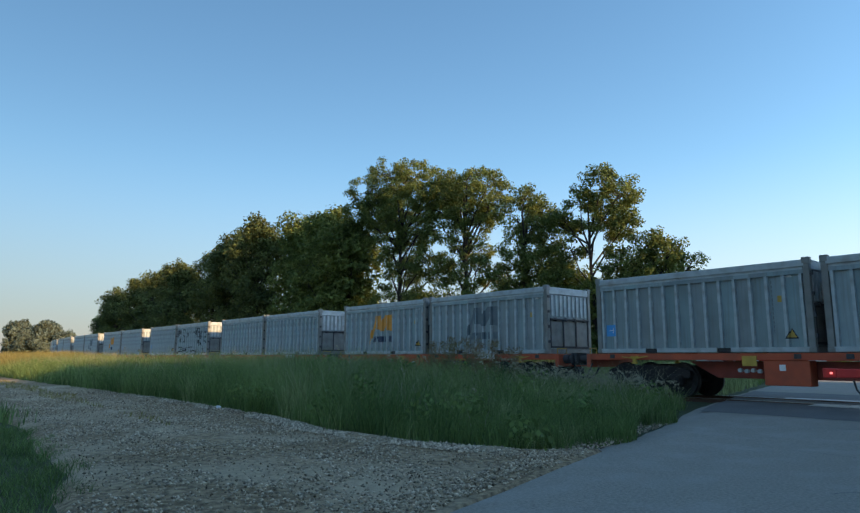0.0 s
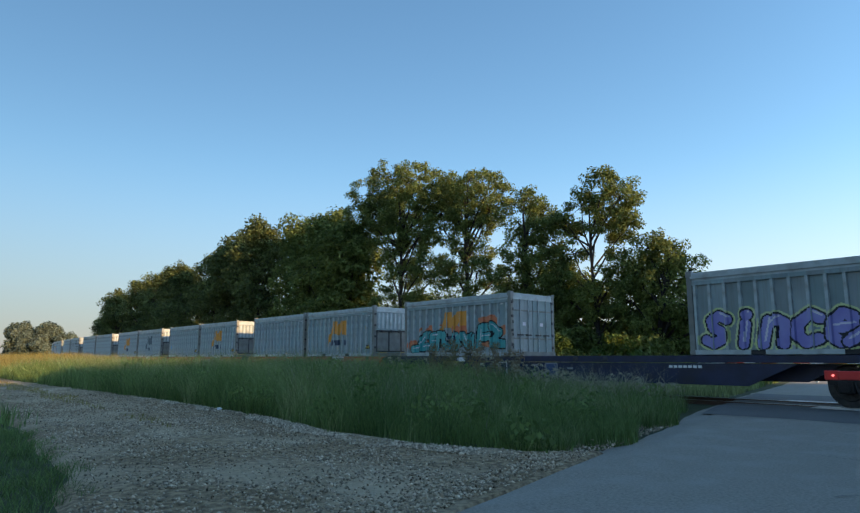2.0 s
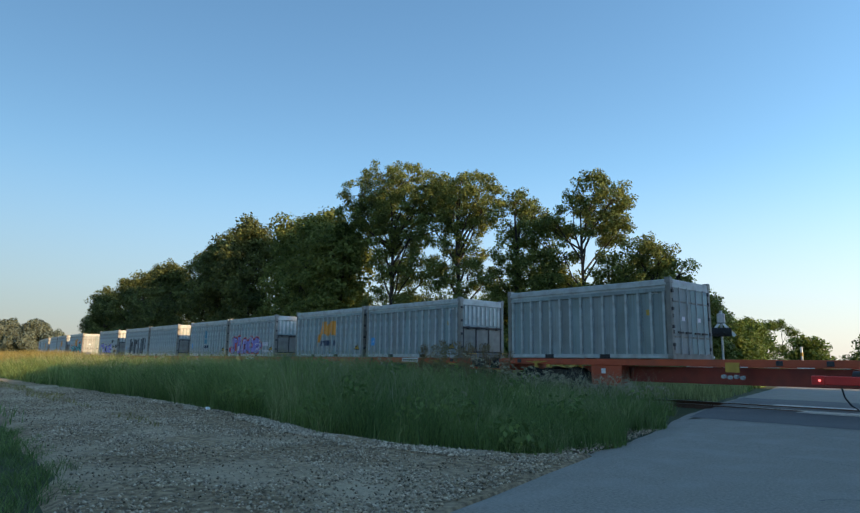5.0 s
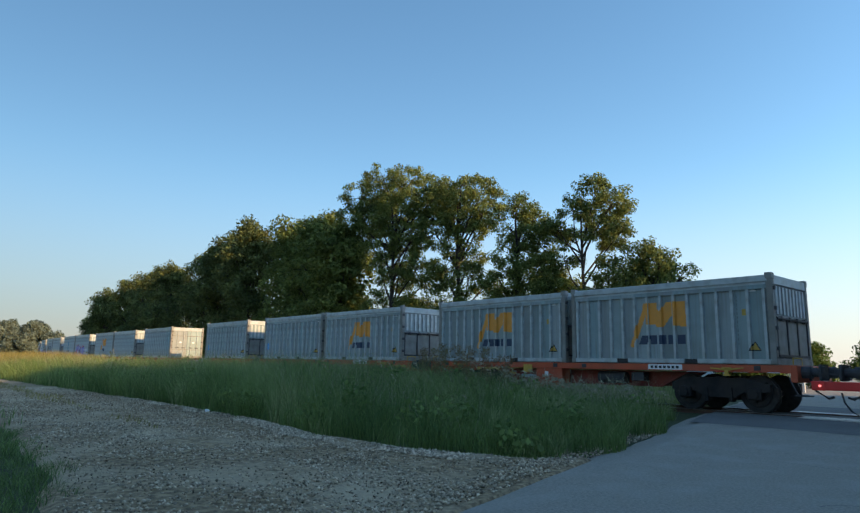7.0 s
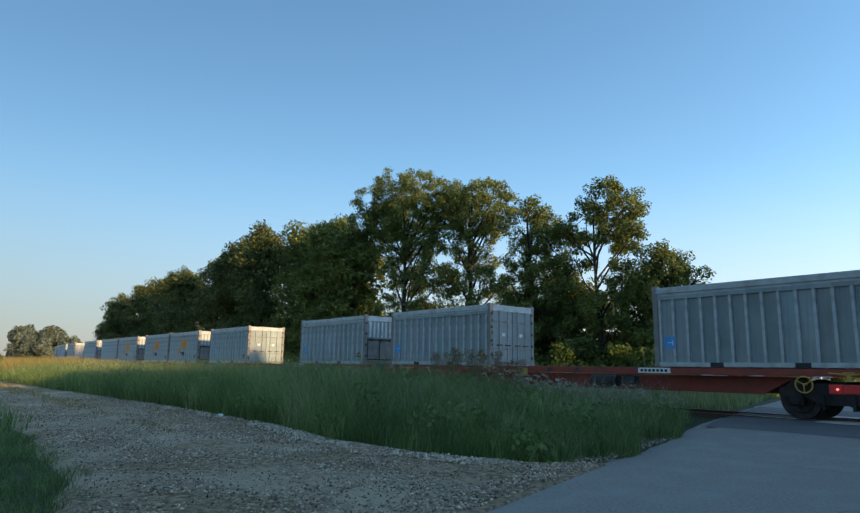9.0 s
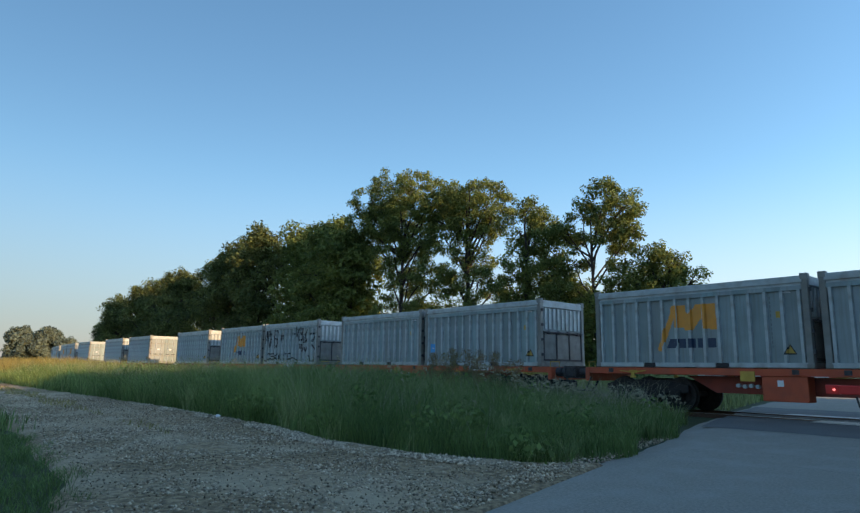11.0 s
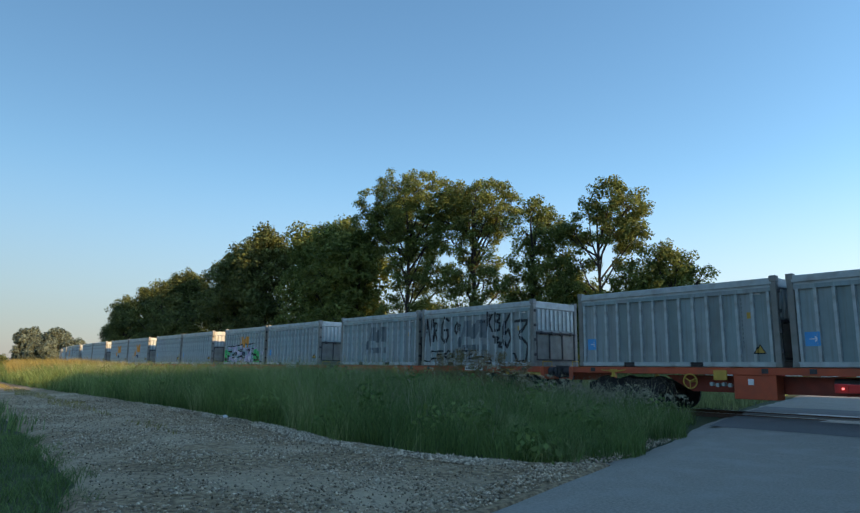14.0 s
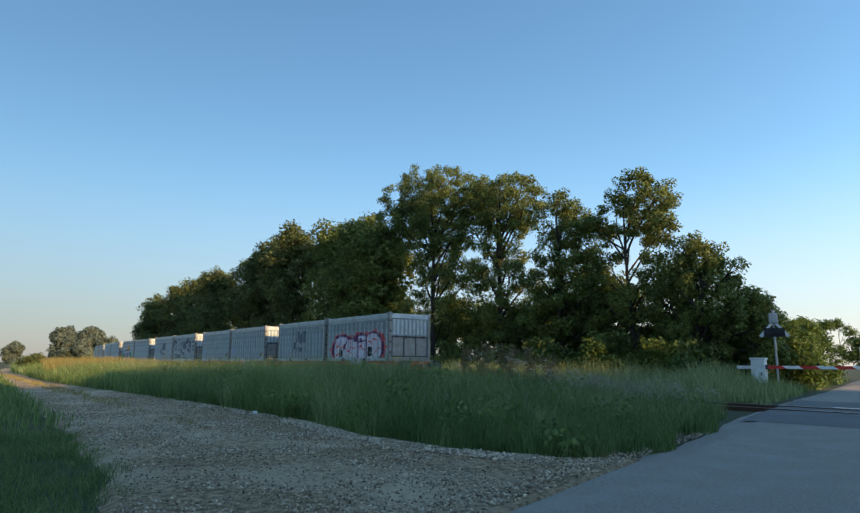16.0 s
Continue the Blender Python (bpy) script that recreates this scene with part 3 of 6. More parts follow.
# strokes of large letters in a box one unit wide and one high
GLYPH = {
    "N": [[(0.0, 0.0), (0.15, 1.0), (0.75, 0.0), (0.95, 1.0)]],
    "C": [[(0.95, 0.92), (0.35, 0.95), (0.08, 0.45), (0.4, 0.02), (0.95, 0.1)]],
    "U": [[(0.1, 0.95), (0.15, 0.15), (0.55, 0.0), (0.9, 0.2), (0.9, 0.95)]],
    "s": [[(0.85, 0.85), (0.5, 0.98), (0.2, 0.82), (0.3, 0.6), (0.7, 0.42), (0.75, 0.18), (0.45, 0.03), (0.1, 0.15)]],
    "i": [[(0.5, 0.0), (0.5, 0.62)], [(0.5, 0.92)]],
    "n": [[(0.15, 0.0), (0.2, 0.75)], [(0.2, 0.6), (0.5, 0.8), (0.8, 0.65), (0.85, 0.0)]],
    "c": [[(0.85, 0.72), (0.55, 0.85), (0.2, 0.6), (0.2, 0.25), (0.5, 0.02), (0.9, 0.12)]],
    "e": [[(0.2, 0.45), (0.8, 0.5), (0.75, 0.78), (0.45, 0.9), (0.18, 0.6), (0.2, 0.22), (0.5, 0.02), (0.95, 0.12)]],
    "3": [[(0.1, 0.95), (0.85, 0.95), (0.35, 0.62), (0.85, 0.4), (0.75, 0.05), (0.3, 0.0), (0.1, 0.2)]],
    "E": [[(0.92, 0.95), (0.15, 0.95), (0.12, 0.05), (0.92, 0.05)], [(0.15, 0.5), (0.72, 0.5)]],
    "S": [[(0.92, 0.92), (0.2, 0.95), (0.15, 0.6), (0.8, 0.45), (0.75, 0.08), (0.1, 0.05)], [(0.6, 1.3), (0.75, 1.22)]],
    "z": [[(0.1, 0.95), (0.85, 0.95), (0.15, 0.05), (0.9, 0.05)]],
    "t": [[(0.05, 0.95), (0.95, 0.95)], [(0.5, 0.95), (0.55, 0.0)]],
    "a": [[(0.05, 0.0), (0.45, 1.0), (0.85, 0.0)], [(0.2, 0.4), (0.75, 0.4)]],
    "o": [[(0.5, 0.95), (0.15, 0.7), (0.15, 0.25), (0.5, 0.02), (0.85, 0.25), (0.85, 0.7), (0.5, 0.95)]],
    "j": [[(0.75, 1.0), (0.8, 0.25), (0.5, 0.05), (0.15, 0.15)]],
    "h": [[(0.15, 0.0), (0.15, 1.0)], [(0.8, 0.0), (0.85, 1.0)], [(0.15, 0.45), (0.8, 0.5)]],
    "l": [[(0.2, 1.0), (0.2, 0.05), (0.9, 0.08)]],
    "f": [[(0.2, 0.0), (0.2, 1.0), (0.95, 1.0)], [(0.2, 0.5), (1.0, 0.5)]],
    "k": [[(0.15, 0.0), (0.15, 1.0)], [(0.8, 1.0), (0.2, 0.5), (0.85, 0.0)]],
    "r": [[(0.15, 0.0), (0.15, 0.95), (0.7, 0.9), (0.7, 0.6), (0.2, 0.5), (0.85, 0.0)]],
    "g": [[(0.85, 0.85), (0.5, 0.97), (0.15, 0.7), (0.2, 0.2), (0.6, 0.02), (0.85, 0.25), (0.8, 0.5), (0.5, 0.5)]],
    "w": [[(0.0, 1.0), (0.25, 0.0), (0.5, 0.7), (0.75, 0.0), (1.0, 1.0)]],
    "v": [[(0.05, 1.0), (0.45, 0.0), (0.9, 1.0)]],
    "6": [[(0.8, 1.0), (0.3, 0.7), (0.15, 0.25), (0.5, 0.0), (0.85, 0.25), (0.6, 0.5), (0.2, 0.35)]],
    "b": [[(0.15, 0.0), (0.15, 0.95), (0.65, 0.9), (0.6, 0.6), (0.2, 0.52), (0.75, 0.4), (0.7, 0.05), (0.15, 0.0)]],
}


def strokes(word, x0, x1, z0, z1, lean=0.0):
    out, n = [], len(word)
    for i, ch in enumerate(word):
        w = (x1 - x0) / n
        for line in GLYPH[ch]:
            out.append([(x0 + w * (i + 0.08 + 0.84 * a) + lean * b, z0 + (z1 - z0) * b) for a, b in line])
    return out


def bubbles(letters, rim, fill, r_rim, r_fill):
    """Layers that let each letter overlap the one before it."""
    out = []
    for ln in letters:
        out += [(rim, near(ln, r_rim)), (fill, near(ln, r_fill))]
    return out


def piece_violet(parent, rim, halo):
    letters = [strokes(ch, -2.72 + 0.72 * i, -1.96 + 0.74 * i, 0.28, 1.04 + 0.05 * (i % 2), 0.14) for i, ch in enumerate("since")] + [[[(0.75, 0.30), (1.18, 0.62)]]]
    every = [l for ln in letters for l in ln]
    hi = [[(p + 0.04, q + 0.075) for p, q in l[:2]] for l in every]
    sh = [(halo, near(every, 0.225))] + bubbles(letters, rim, M_VIOLET, 0.172, 0.128) + [(M_PALE, both(near(hi, 0.024), near(every, 0.14)))]
    decal("graffiti", sh, parent, "violet bubble lettering with a dark rim", -2.98, 1.6, 0.12, 1.42, 0.024, lift=0.009)


def tags_black(parent, words, width=0.03, m=None, more=()):
    lines = list(more)
    for w, x0, x1, z0, z1 in words:
        lines += strokes(w, x0, x1, z0, z1, 0.06)
    xs = [p[0] for l in lines for p in l]
    zs = [p[1] for l in lines for p in l]
    decal("graffiti", [(m or M_BLACK, near(lines, width))], parent, "hand-sprayed tags in thin strokes", min(xs) - 0.1, max(xs) + 0.1, max(0.14, min(zs) - 0.1), min(1.98, max(zs) + 0.1), 0.02, 0.010)


def piece_teal(parent):
    ln = [[(-2.2, 0.3), (-1.75, 0.9), (-1.45, 0.95)], [(-1.9, 0.35), (-1.5, 0.4)], [(-1.02, 0.9), (-1.32, 0.88), (-1.3, 0.35), (-1.0, 0.36)], [(-1.32, 0.62), (-1.1, 0.62)], [(-0.95, 0.35), (-0.9, 0.95), (-0.55, 0.9), (-0.6, 0.6), (-0.35, 0.35)],
          [(-0.1, 0.6), (0.1, 0.85), (0.35, 0.55), (0.1, 0.35), (-0.1, 0.6)], [(0.5, 0.85), (0.75, 0.4), (0.95, 0.8)], [(1.1, 0.75), (1.12, 0.35)], [(1.35, 0.4), (1.45, 1.15), (1.95, 1.2)], [(1.5, 0.75), (1.9, 0.8)], [(2.0, 1.25), (2.4, 0.95), (2.05, 0.5), (2.6, 0.45)], [(-2.5, 0.28), (-2.2, 0.3)]]
    ln = [[(x, 0.30 + (z - 0.3) * 0.84) for x, z in l] for l in ln]
    burst = lambda x, z: near(ln, 0.40)(x, z) & wobble(0.2, 4.0)(x, z) & (z > 0.5 - 0.1 * np.abs(x))
    sh = [(M_ORSPRAY, burst)] + bubbles([ln[0:2], ln[2:4], ln[4:5], ln[5:6], ln[6:7], ln[7:8], ln[8:10], ln[10:11], ln[11:]], M_BLACK, M_TEAL, 0.20, 0.150) + [(M_PALE, both(near([[(x + 0.04, z + 0.05) for x, z in l[:2]] for l in ln], 0.018), near(ln, 0.13)))]
    decal("graffiti", sh, parent, "teal block lettering in a black rim with orange bursts", -2.95, 2.85, 0.12, 1.6, lift=0.009)


def piece_hollow(parent):
    ln = strokes("jhlf", -2.2, 2.3, 0.34, 1.18)
    hatch = lambda x, z: np.sin((x * 1.0 - z * 0.8) * 42) > 0.3
    sh = [(M_BLACK, near(ln, 0.24)), (M_FADED, near(ln, 0.21)), (M_BLACK, both(near(ln, 0.2), hatch))]
    decal("graffiti", sh, parent, "hollow block lettering with black hatching", -2.6, 2.7, 0.14, 1.5, lift=0.009)


def piece_green(parent):
    """Angular letters that lean into one another, with a long barbed tail."""
    z_ = [[(-2.38, 0.98), (-1.42, 0.98), (-2.22, 0.30), (-1.40, 0.26)]]
    e_ = [[(-0.42, 1.05), (-1.16, 1.02), (-0.82, 0.66), (-1.22, 0.26), (-0.42, 0.32)], [(-0.82, 0.66), (-0.46, 0.64)]]
    s_ = [[(0.52, 1.02), (0.26, 1.14), (0.10, 0.92), (0.52, 0.66), (0.42, 0.30), (0.02, 0.24)]]
    t_ = [[(0.66, 1.06), (1.38, 1.10)], [(1.06, 1.06), (0.82, 0.24)], [(0.98, 0.62), (1.38, 0.26)]]
    letters = [z_, e_, s_, t_]
    every = [l for ln in letters for l in ln]
    side = lambda x, z: ((x < -2.25) & (x > -2.95) | (x > 1.35) & (x < 2.45 - 0.5 * z)) & (z < 0.98 - 0.30 * np.abs(x - 1.4) * (x > 0) + 0.07 * np.sin(x * 19)) & (z > 0.12)
    dust = lambda x, z: (np.abs(x) < 2.75) & (z < 1.22 - 0.35 * np.maximum(x - 1.2, 0)) & (z > 0.12) & wobble(1.15, 5.0)(x, z)
    sh = [(M_LILAC, dust), (M_GREENSPRAY, side)]
    for ln in letters:
        sh += [(M_BLACK, square(ln, 0.185)), (M_LILAC, square(ln, 0.118)), (M_FADEDTEAL, both(square(ln, 0.118), wobble(0.5, 6.0))), (M_PALE, both(square(ln, 0.118), wobble(1.3, 8.0)))]
    tail = [[(1.42, 0.70), (1.86, 0.46), (1.72, 0.62), (2.05, 0.42)], [(1.40, 0.40), (1.78, 0.20), (2.05, 0.30), (2.48, 0.14)], [(-2.92, 0.42), (-2.52, 0.36), (-2.80, 0.26), (-2.40, 0.20)], [(-2.70, 0.62), (-2.40, 0.52)]]
    sh += [(M_BLACK, square(tail, 0.045)), (M_BLACK, blob(0.28, 0.94, 0.07, 0.07)), (M_BLACK, square([[(-0.30, 0.52), (-0.14, 0.40)]], 0.06))]
    decal("graffiti", sh, parent, "angular lilac lettering in black with a green halo", -2.95, 2.7, 0.14, 1.50, 0.024, lift=0.009)


def piece_eyes(parent):
    """One swollen white shape cut into four letters; two of them stare."""
    left, right = blob(-1.62, 0.58, 0.66, 0.66), blob(1.50, 0.64, 0.78, 0.70)
    mid = lambda x, z: (x > -1.25) & (x < 1.0) & (z < 1.16 + 0.10 * np.sin(x * 3.3))
    body = lambda x, z: (left(x, z) | right(x, z) | mid(x, z)) & (z > 0.12)
    fat = lambda k: (lambda x, z: (blob(-1.62, 0.58, 0.66 + k, 0.66 + k)(x, z) | blob(1.52 + k * 0.7, 0.60, 0.78 + k, 0.70 + k)(x, z) | ((x > -1.25 - k) & (x < 1.0 + k) & (z < 1.16 + k + 0.10 * np.sin(x * 3.3)))) & (z > 0.12))
    flame = lambda x, z: fat(0.26)(x, z) & (z > 0.95) & (np.sin(x * 8.5) + 0.7 * np.sin(x * 14 + 1) > 0.1 + 2.2 * (z - 1.25))
    drops = near([[(-2.72, 0.62), (-2.62, 0.60)], [(-2.60, 0.44), (-2.40, 0.44)], [(2.50, 0.62), (2.78, 0.68)]], 0.075)
    cuts = [[(-0.96, 1.16), (-1.22, 0.60), (-1.46, 0.12)], [(0.10, 1.05), (0.14, 0.12)], [(0.14, 0.94), (0.80, 1.00)], [(0.90, 1.26), (0.92, 0.12)]]
    wedge = lambda x, z: (x > -0.32) & (x < 0.12) & (z < 1.35) & (z > 0.92 + 0.25 * (x + 0.1) ** 2 * 8)
    veins = [[(-2.15, 0.66), (-1.85, 0.78), (-1.55, 0.66), (-1.30, 0.88)], [(-1.95, 0.30), (-1.78, 0.42), (-1.62, 0.34)], [(-1.85, 0.78), (-1.75, 0.98)], [(-0.72, 1.10), (-0.56, 0.76), (-0.72, 0.48), (-0.42, 0.34)], [(-0.56, 0.76), (-0.28, 0.62), (-0.10, 0.70)], [(-1.05, 0.62), (-0.72, 0.48)],
             [(0.22, 0.62), (0.46, 0.72), (0.62, 0.52), (0.86, 0.58)], [(0.46, 0.72), (0.52, 0.90)], [(1.08, 1.00), (1.35, 0.90), (1.60, 1.06), (1.92, 0.98)], [(1.35, 0.90), (1.45, 0.76)], [(1.72, 0.40), (1.92, 0.62), (2.12, 0.60)], [(1.92, 0.62), (1.98, 0.82)]]
    lid = lambda x, z: (x > 0.2) & (x < 0.84) & (z > 1.06) & mid(x, z)
    sh = [(M_REDSPRAY, flame), (M_REDSPRAY, drops), (M_REDSPRAY, fat(0.17)), (M_PLUM, fat(0.125)), (M_WHITESPRAY, body), (M_PALE, both(body, wobble(0.9, 3.0))), (M_REDSPRAY, both(near(veins, 0.034), body)), (M_PLUM, both(near(cuts, 0.052), fat(0.1))), (M_PLUM, both(wedge, fat(0.1))), (M_PALE, lid),
          (M_BLACK, blob(-1.58, 0.40, 0.17, 0.20)), (M_BLACK, blob(1.26, 0.46, 0.24, 0.24)), (M_PLUM, near([[(0.42, 1.08)]], 0.05))]
    decal("graffiti", sh, parent, "white rounded lettering with red veins and a plum rim", -2.85, 2.9, 0.12, 1.62, 0.024, lift=0.009)


def blue_mark(parent):
    sh = [(M_BLUEMARK, near([[(-0.35, 1.55), (-0.3, 1.45)], [(-0.45, 1.2), (-0.3, 1.35), (-0.2, 1.15)]], 0.09)), (M_BLUEMARK, rect(-0.62, 0.0, 0.82, 1.08))]
    for i in range(5):
        sh.append((M_NAVY, rect(-0.66 + 0.15 * i, -0.54 + 0.15 * i, 0.52, 0.70)))
    decal("logo", sh, parent, "weathered blue mark above dark bars", -0.75, 0.15, 0.5, 1.7)


def container(end):
    """A twenty-foot open-top box: ribbed sides, corner posts, and at its rear end a hatch or a pair of doors."""
    c = new("container")
    bm = bmesh.new()
    y = W / 2 - PANEL_IN
    box(bm, -L / 2 + 0.1, L / 2 - 0.06, -y, y, 0.10, 2.08)
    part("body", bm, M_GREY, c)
    for side in (-1, 1):
        a, b = sorted((side * (y - 0.03), side * (W / 2 + 0.004)))
        a2, b2 = sorted((side * (y - 0.03), side * (W / 2 - 0.03)))
        bm = bmesh.new()
        box(bm, -L / 2 + 0.12, L / 2 - 0.12, a, b, 2.06, H - 0.02, 0.015)
        box(bm, -L / 2 + 0.12, L / 2 - 0.12, a2, b2, 2.0, 2.06)
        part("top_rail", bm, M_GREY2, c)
        bm = bmesh.new()
        t0, t1 = sorted((side * (y - 0.02), side * (W / 2 - 0.012)))
        box(bm, -L / 2 + 0.14, L / 2 - 0.14, t0, t1, 1.885, 2.005, 0.01)
        part("upper_band", bm, M_GREY, c)
        bm = bmesh.new()
        for x0, x1 in ((-L / 2 + 0.14, -1.42), (-1.06, 0.66), (1.02, L / 2 - 0.14)):
            box(bm, x0, x1, a, b, 0.01, 0.135, 0.01)
        part("bottom_rail", bm, M_GREY2, c, "pale bottom rail broken by two fork pockets")
        for px in (-1.44, 0.64):
            # solid black fill: the shade inside the pocket is put into colour
            boxpart("fork_pocket", (px, px + 0.4, a2, b2 - 0.012 if side > 0 else b2, 0.015, 0.13), M_BLACK, c)
        bm = bmesh.new()
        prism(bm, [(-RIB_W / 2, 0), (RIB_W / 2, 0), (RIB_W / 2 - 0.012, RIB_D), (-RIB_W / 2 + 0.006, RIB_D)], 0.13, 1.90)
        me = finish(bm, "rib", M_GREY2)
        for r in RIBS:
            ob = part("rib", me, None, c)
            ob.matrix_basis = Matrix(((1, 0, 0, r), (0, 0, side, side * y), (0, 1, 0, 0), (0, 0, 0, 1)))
    bm = bmesh.new()
    box(bm, -0.075, 0.075, -0.075, 0.075, 0.0, H - 0.02, 0.012)
    box(bm, -0.088, 0.088, -0.085, 0.085, H - 0.13, H + 0.035, 0.012)
    box(bm, -0.088, 0.088, -0.085, 0.085, 0.0, 0.12, 0.012)
    me = finish(bm, "corner_post", M_GREYDARK)
    for sx in (-1, 1):
        for sy in (-1, 1):
            part("corner_post", me, None, c, "", pose(sx * (L / 2 - 0.088), sy * (W / 2 - 0.08), 0))
    x = L / 2 - 0.06
    boxpart("end_sill", (x - 0.1, x + 0.05, -1.08, 1.08, 0.0, 0.16), M_GREYDARK, c, bev=0.01)
    boxpart("end_header", (x - 0.1, x + 0.045, -1.08, 1.08, 2.0, H - 0.02), M_GREY2, c, bev=0.01)
    boxpart("front_wall", (-L / 2 + 0.02, -L / 2 + 0.1, -1.08, 1.08, 0.0, H - 0.02), M_GREYDARK, c)
    if end == "hatch":
        bm = bmesh.new()
        for i in range(9):
            yy = -0.92 + 0.23 * i
            prism(bm, [(x - 0.02, 1.24), (x + 0.035, 1.26), (x + 0.035, 1.96), (x - 0.02, 1.98)], yy - 0.055, yy + 0.055)
        part("upper_end_ribs", bm, M_GREY2, c, "short upright ribs of the end wall")
        boxpart("hatch", (x - 0.02, x + 0.02, -1.05, 1.05, 0.2, 1.1), M_GREYDARK, c, "weathered tilting hatch of the end wall", 0.01)
        for yy in (-1.04, -0.35, 0.35, 1.04):
            boxpart("hatch_bar", (x + 0.018, x + 0.05, yy - 0.025, yy + 0.025, 0.2, 1.12), M_STEEL, c)
        bm = bmesh.new()
        cyl(bm, (x + 0.05, 0, 1.15), 0.035, 2.12, "y", 10)
        for yy in (-0.8, -0.25, 0.25, 0.8):
            box(bm, x + 0.0, x + 0.09, yy - 0.04, yy + 0.04, 1.09, 1.2)
        part("hinge_bar", bm, M_STEEL, c, "dark hinge rod across the end wall")
        boxpart("latch_bar", (x + 0.02, x + 0.06, -1.05, 1.05, 0.19, 0.25), M_STEEL, c)
    else:
        for sy in (-1, 1):
            y0, y1 = sorted((sy * 0.01, sy * 1.06))
            d = boxpart("door", (x - 0.02, x + 0.025, y0, y1, 0.15, 2.02), M_GREY, c, "grey end door with lock rods", 0.012)
            for yy in (0.27, 0.72):
                bm = bmesh.new()
                cyl(bm, (x + 0.055, sy * yy, 1.08), 0.02, 1.9, "z", 8)
                part("lock_rod", bm, M_GREY2, d)
                boxpart("lock_handle", (x + 0.04, x + 0.075, sy * yy - 0.15, sy * yy + 0.15, 0.72, 0.77), M_STEEL, d)
            bm = bmesh.new()
            for zz in (0.62, 1.62):
                box(bm, x + 0.02, x + 0.045, y0 + 0.02, y1 - 0.02, zz - 0.025, zz + 0.025, 0.005)
            part("door_bar", bm, M_GREYDARK, d)
            boxpart("plate", (x + 0.024, x + 0.03, min(sy * 0.40, sy * 0.56), max(sy * 0.40, sy * 0.56), 1.08, 1.2), M_PALE, d)
        bm = bmesh.new()
        for zz in (0.3, 0.75, 1.2, 1.65, 1.95):
            for sy in (-1, 1):
                box(bm, x - 0.01, x + 0.05, sy * 1.1 - 0.04, sy * 1.1 + 0.04, zz - 0.05, zz + 0.05)
        part("hinge", bm, M_STEEL, c)
    # twist locks between box and box
    for zz in (0.35, 0.85, 1.35, 1.85):
        boxpart("side_hinge", (x + 0.055, x + 0.1, -1.2, -1.12, zz, zz + 0.09), M_STEEL, c)
    return c


def dress(c, kind):
    if kind in ("amber", "amber_teal", "amber_green"):
        logo(c, M_LOGO, M_NAVY)
    if kind in ("faded", "faded_tags"):
        logo(c, M_FADED, M_FADED)
    if kind in ("sticker", "hollow", "stone"):
        sticker(c)
    if kind in ("sticker", "stone", "amber", "violet_lime", "violet_red"):
        triangle(c)
    numbers(c)
    if kind == "amber_teal":
        piece_teal(c)
    elif kind == "amber_green":
        piece_green(c)
    elif kind == "violet_lime":
        piece_violet(c, M_BLACK, M_LIMESPRAY)
        tags_black(c, [("since", 1.15, 1.75, 1.1, 1.4), ("whatever", 1.5, 2.9, 0.72, 0.92), ("it", 2.0, 2.25, 0.5, 0.66), ("takes", 1.75, 2.6, 0.27, 0.45)], 0.022)
    elif kind == "violet_red":
        piece_violet(c, M_PLUM, M_REDSPRAY)
        decal("paint_bars", [(M_PALE, (lambda a: rect(a, a + 0.10, 0.24, 0.36))(1.4 + 0.16 * i)) for i in range(9)] + [(M_PALE, (lambda a: rect(a, a + 0.12, 0.6, 0.78))(1.6 + 0.18 * i)) for i in range(3)], c, "white sprayed bars", 1.3, 2.95, 0.2, 0.85)
    elif kind == "hollow":
        piece_hollow(c)
    elif kind == "stone":
        blue_mark(c)
    elif kind == "eyes":
        piece_eyes(c)
    elif kind in ("faded_tags", "tags"):
        tags_black(c, [("N", -2.92, -2.36, 0.80, 1.84), ("r", -2.42, -2.02, 0.98, 1.74), ("g", -2.02, -1.34, 0.86, 1.92), ("o", -1.16, -0.74, 1.22, 1.70), ("kb", 0.66, 1.46, 1.26, 1.94), ("6", 1.40, 2.02, 0.66, 1.92), ("3", 1.90, 2.88, 0.12, 1.64)], 0.046,
                   None, [[(0.32, 1.62)], [(0.44, 1.62)], [(0.56, 1.63)], [(1.02, 1.06), (1.30, 1.00), (1.12, 0.86), (1.42, 0.82), (1.30, 0.70), (1.52, 0.66)]])
        tags_black(c, [("CECUSE", -2.60, 0.10, 0.26, 0.58)], 0.030, None, [[(-2.95, 0.22), (-2.6, 0.14), (-2.3, 0.30)], [(-0.1, 0.26), (0.45, 0.34), (0.92, 0.20)]])
    return c


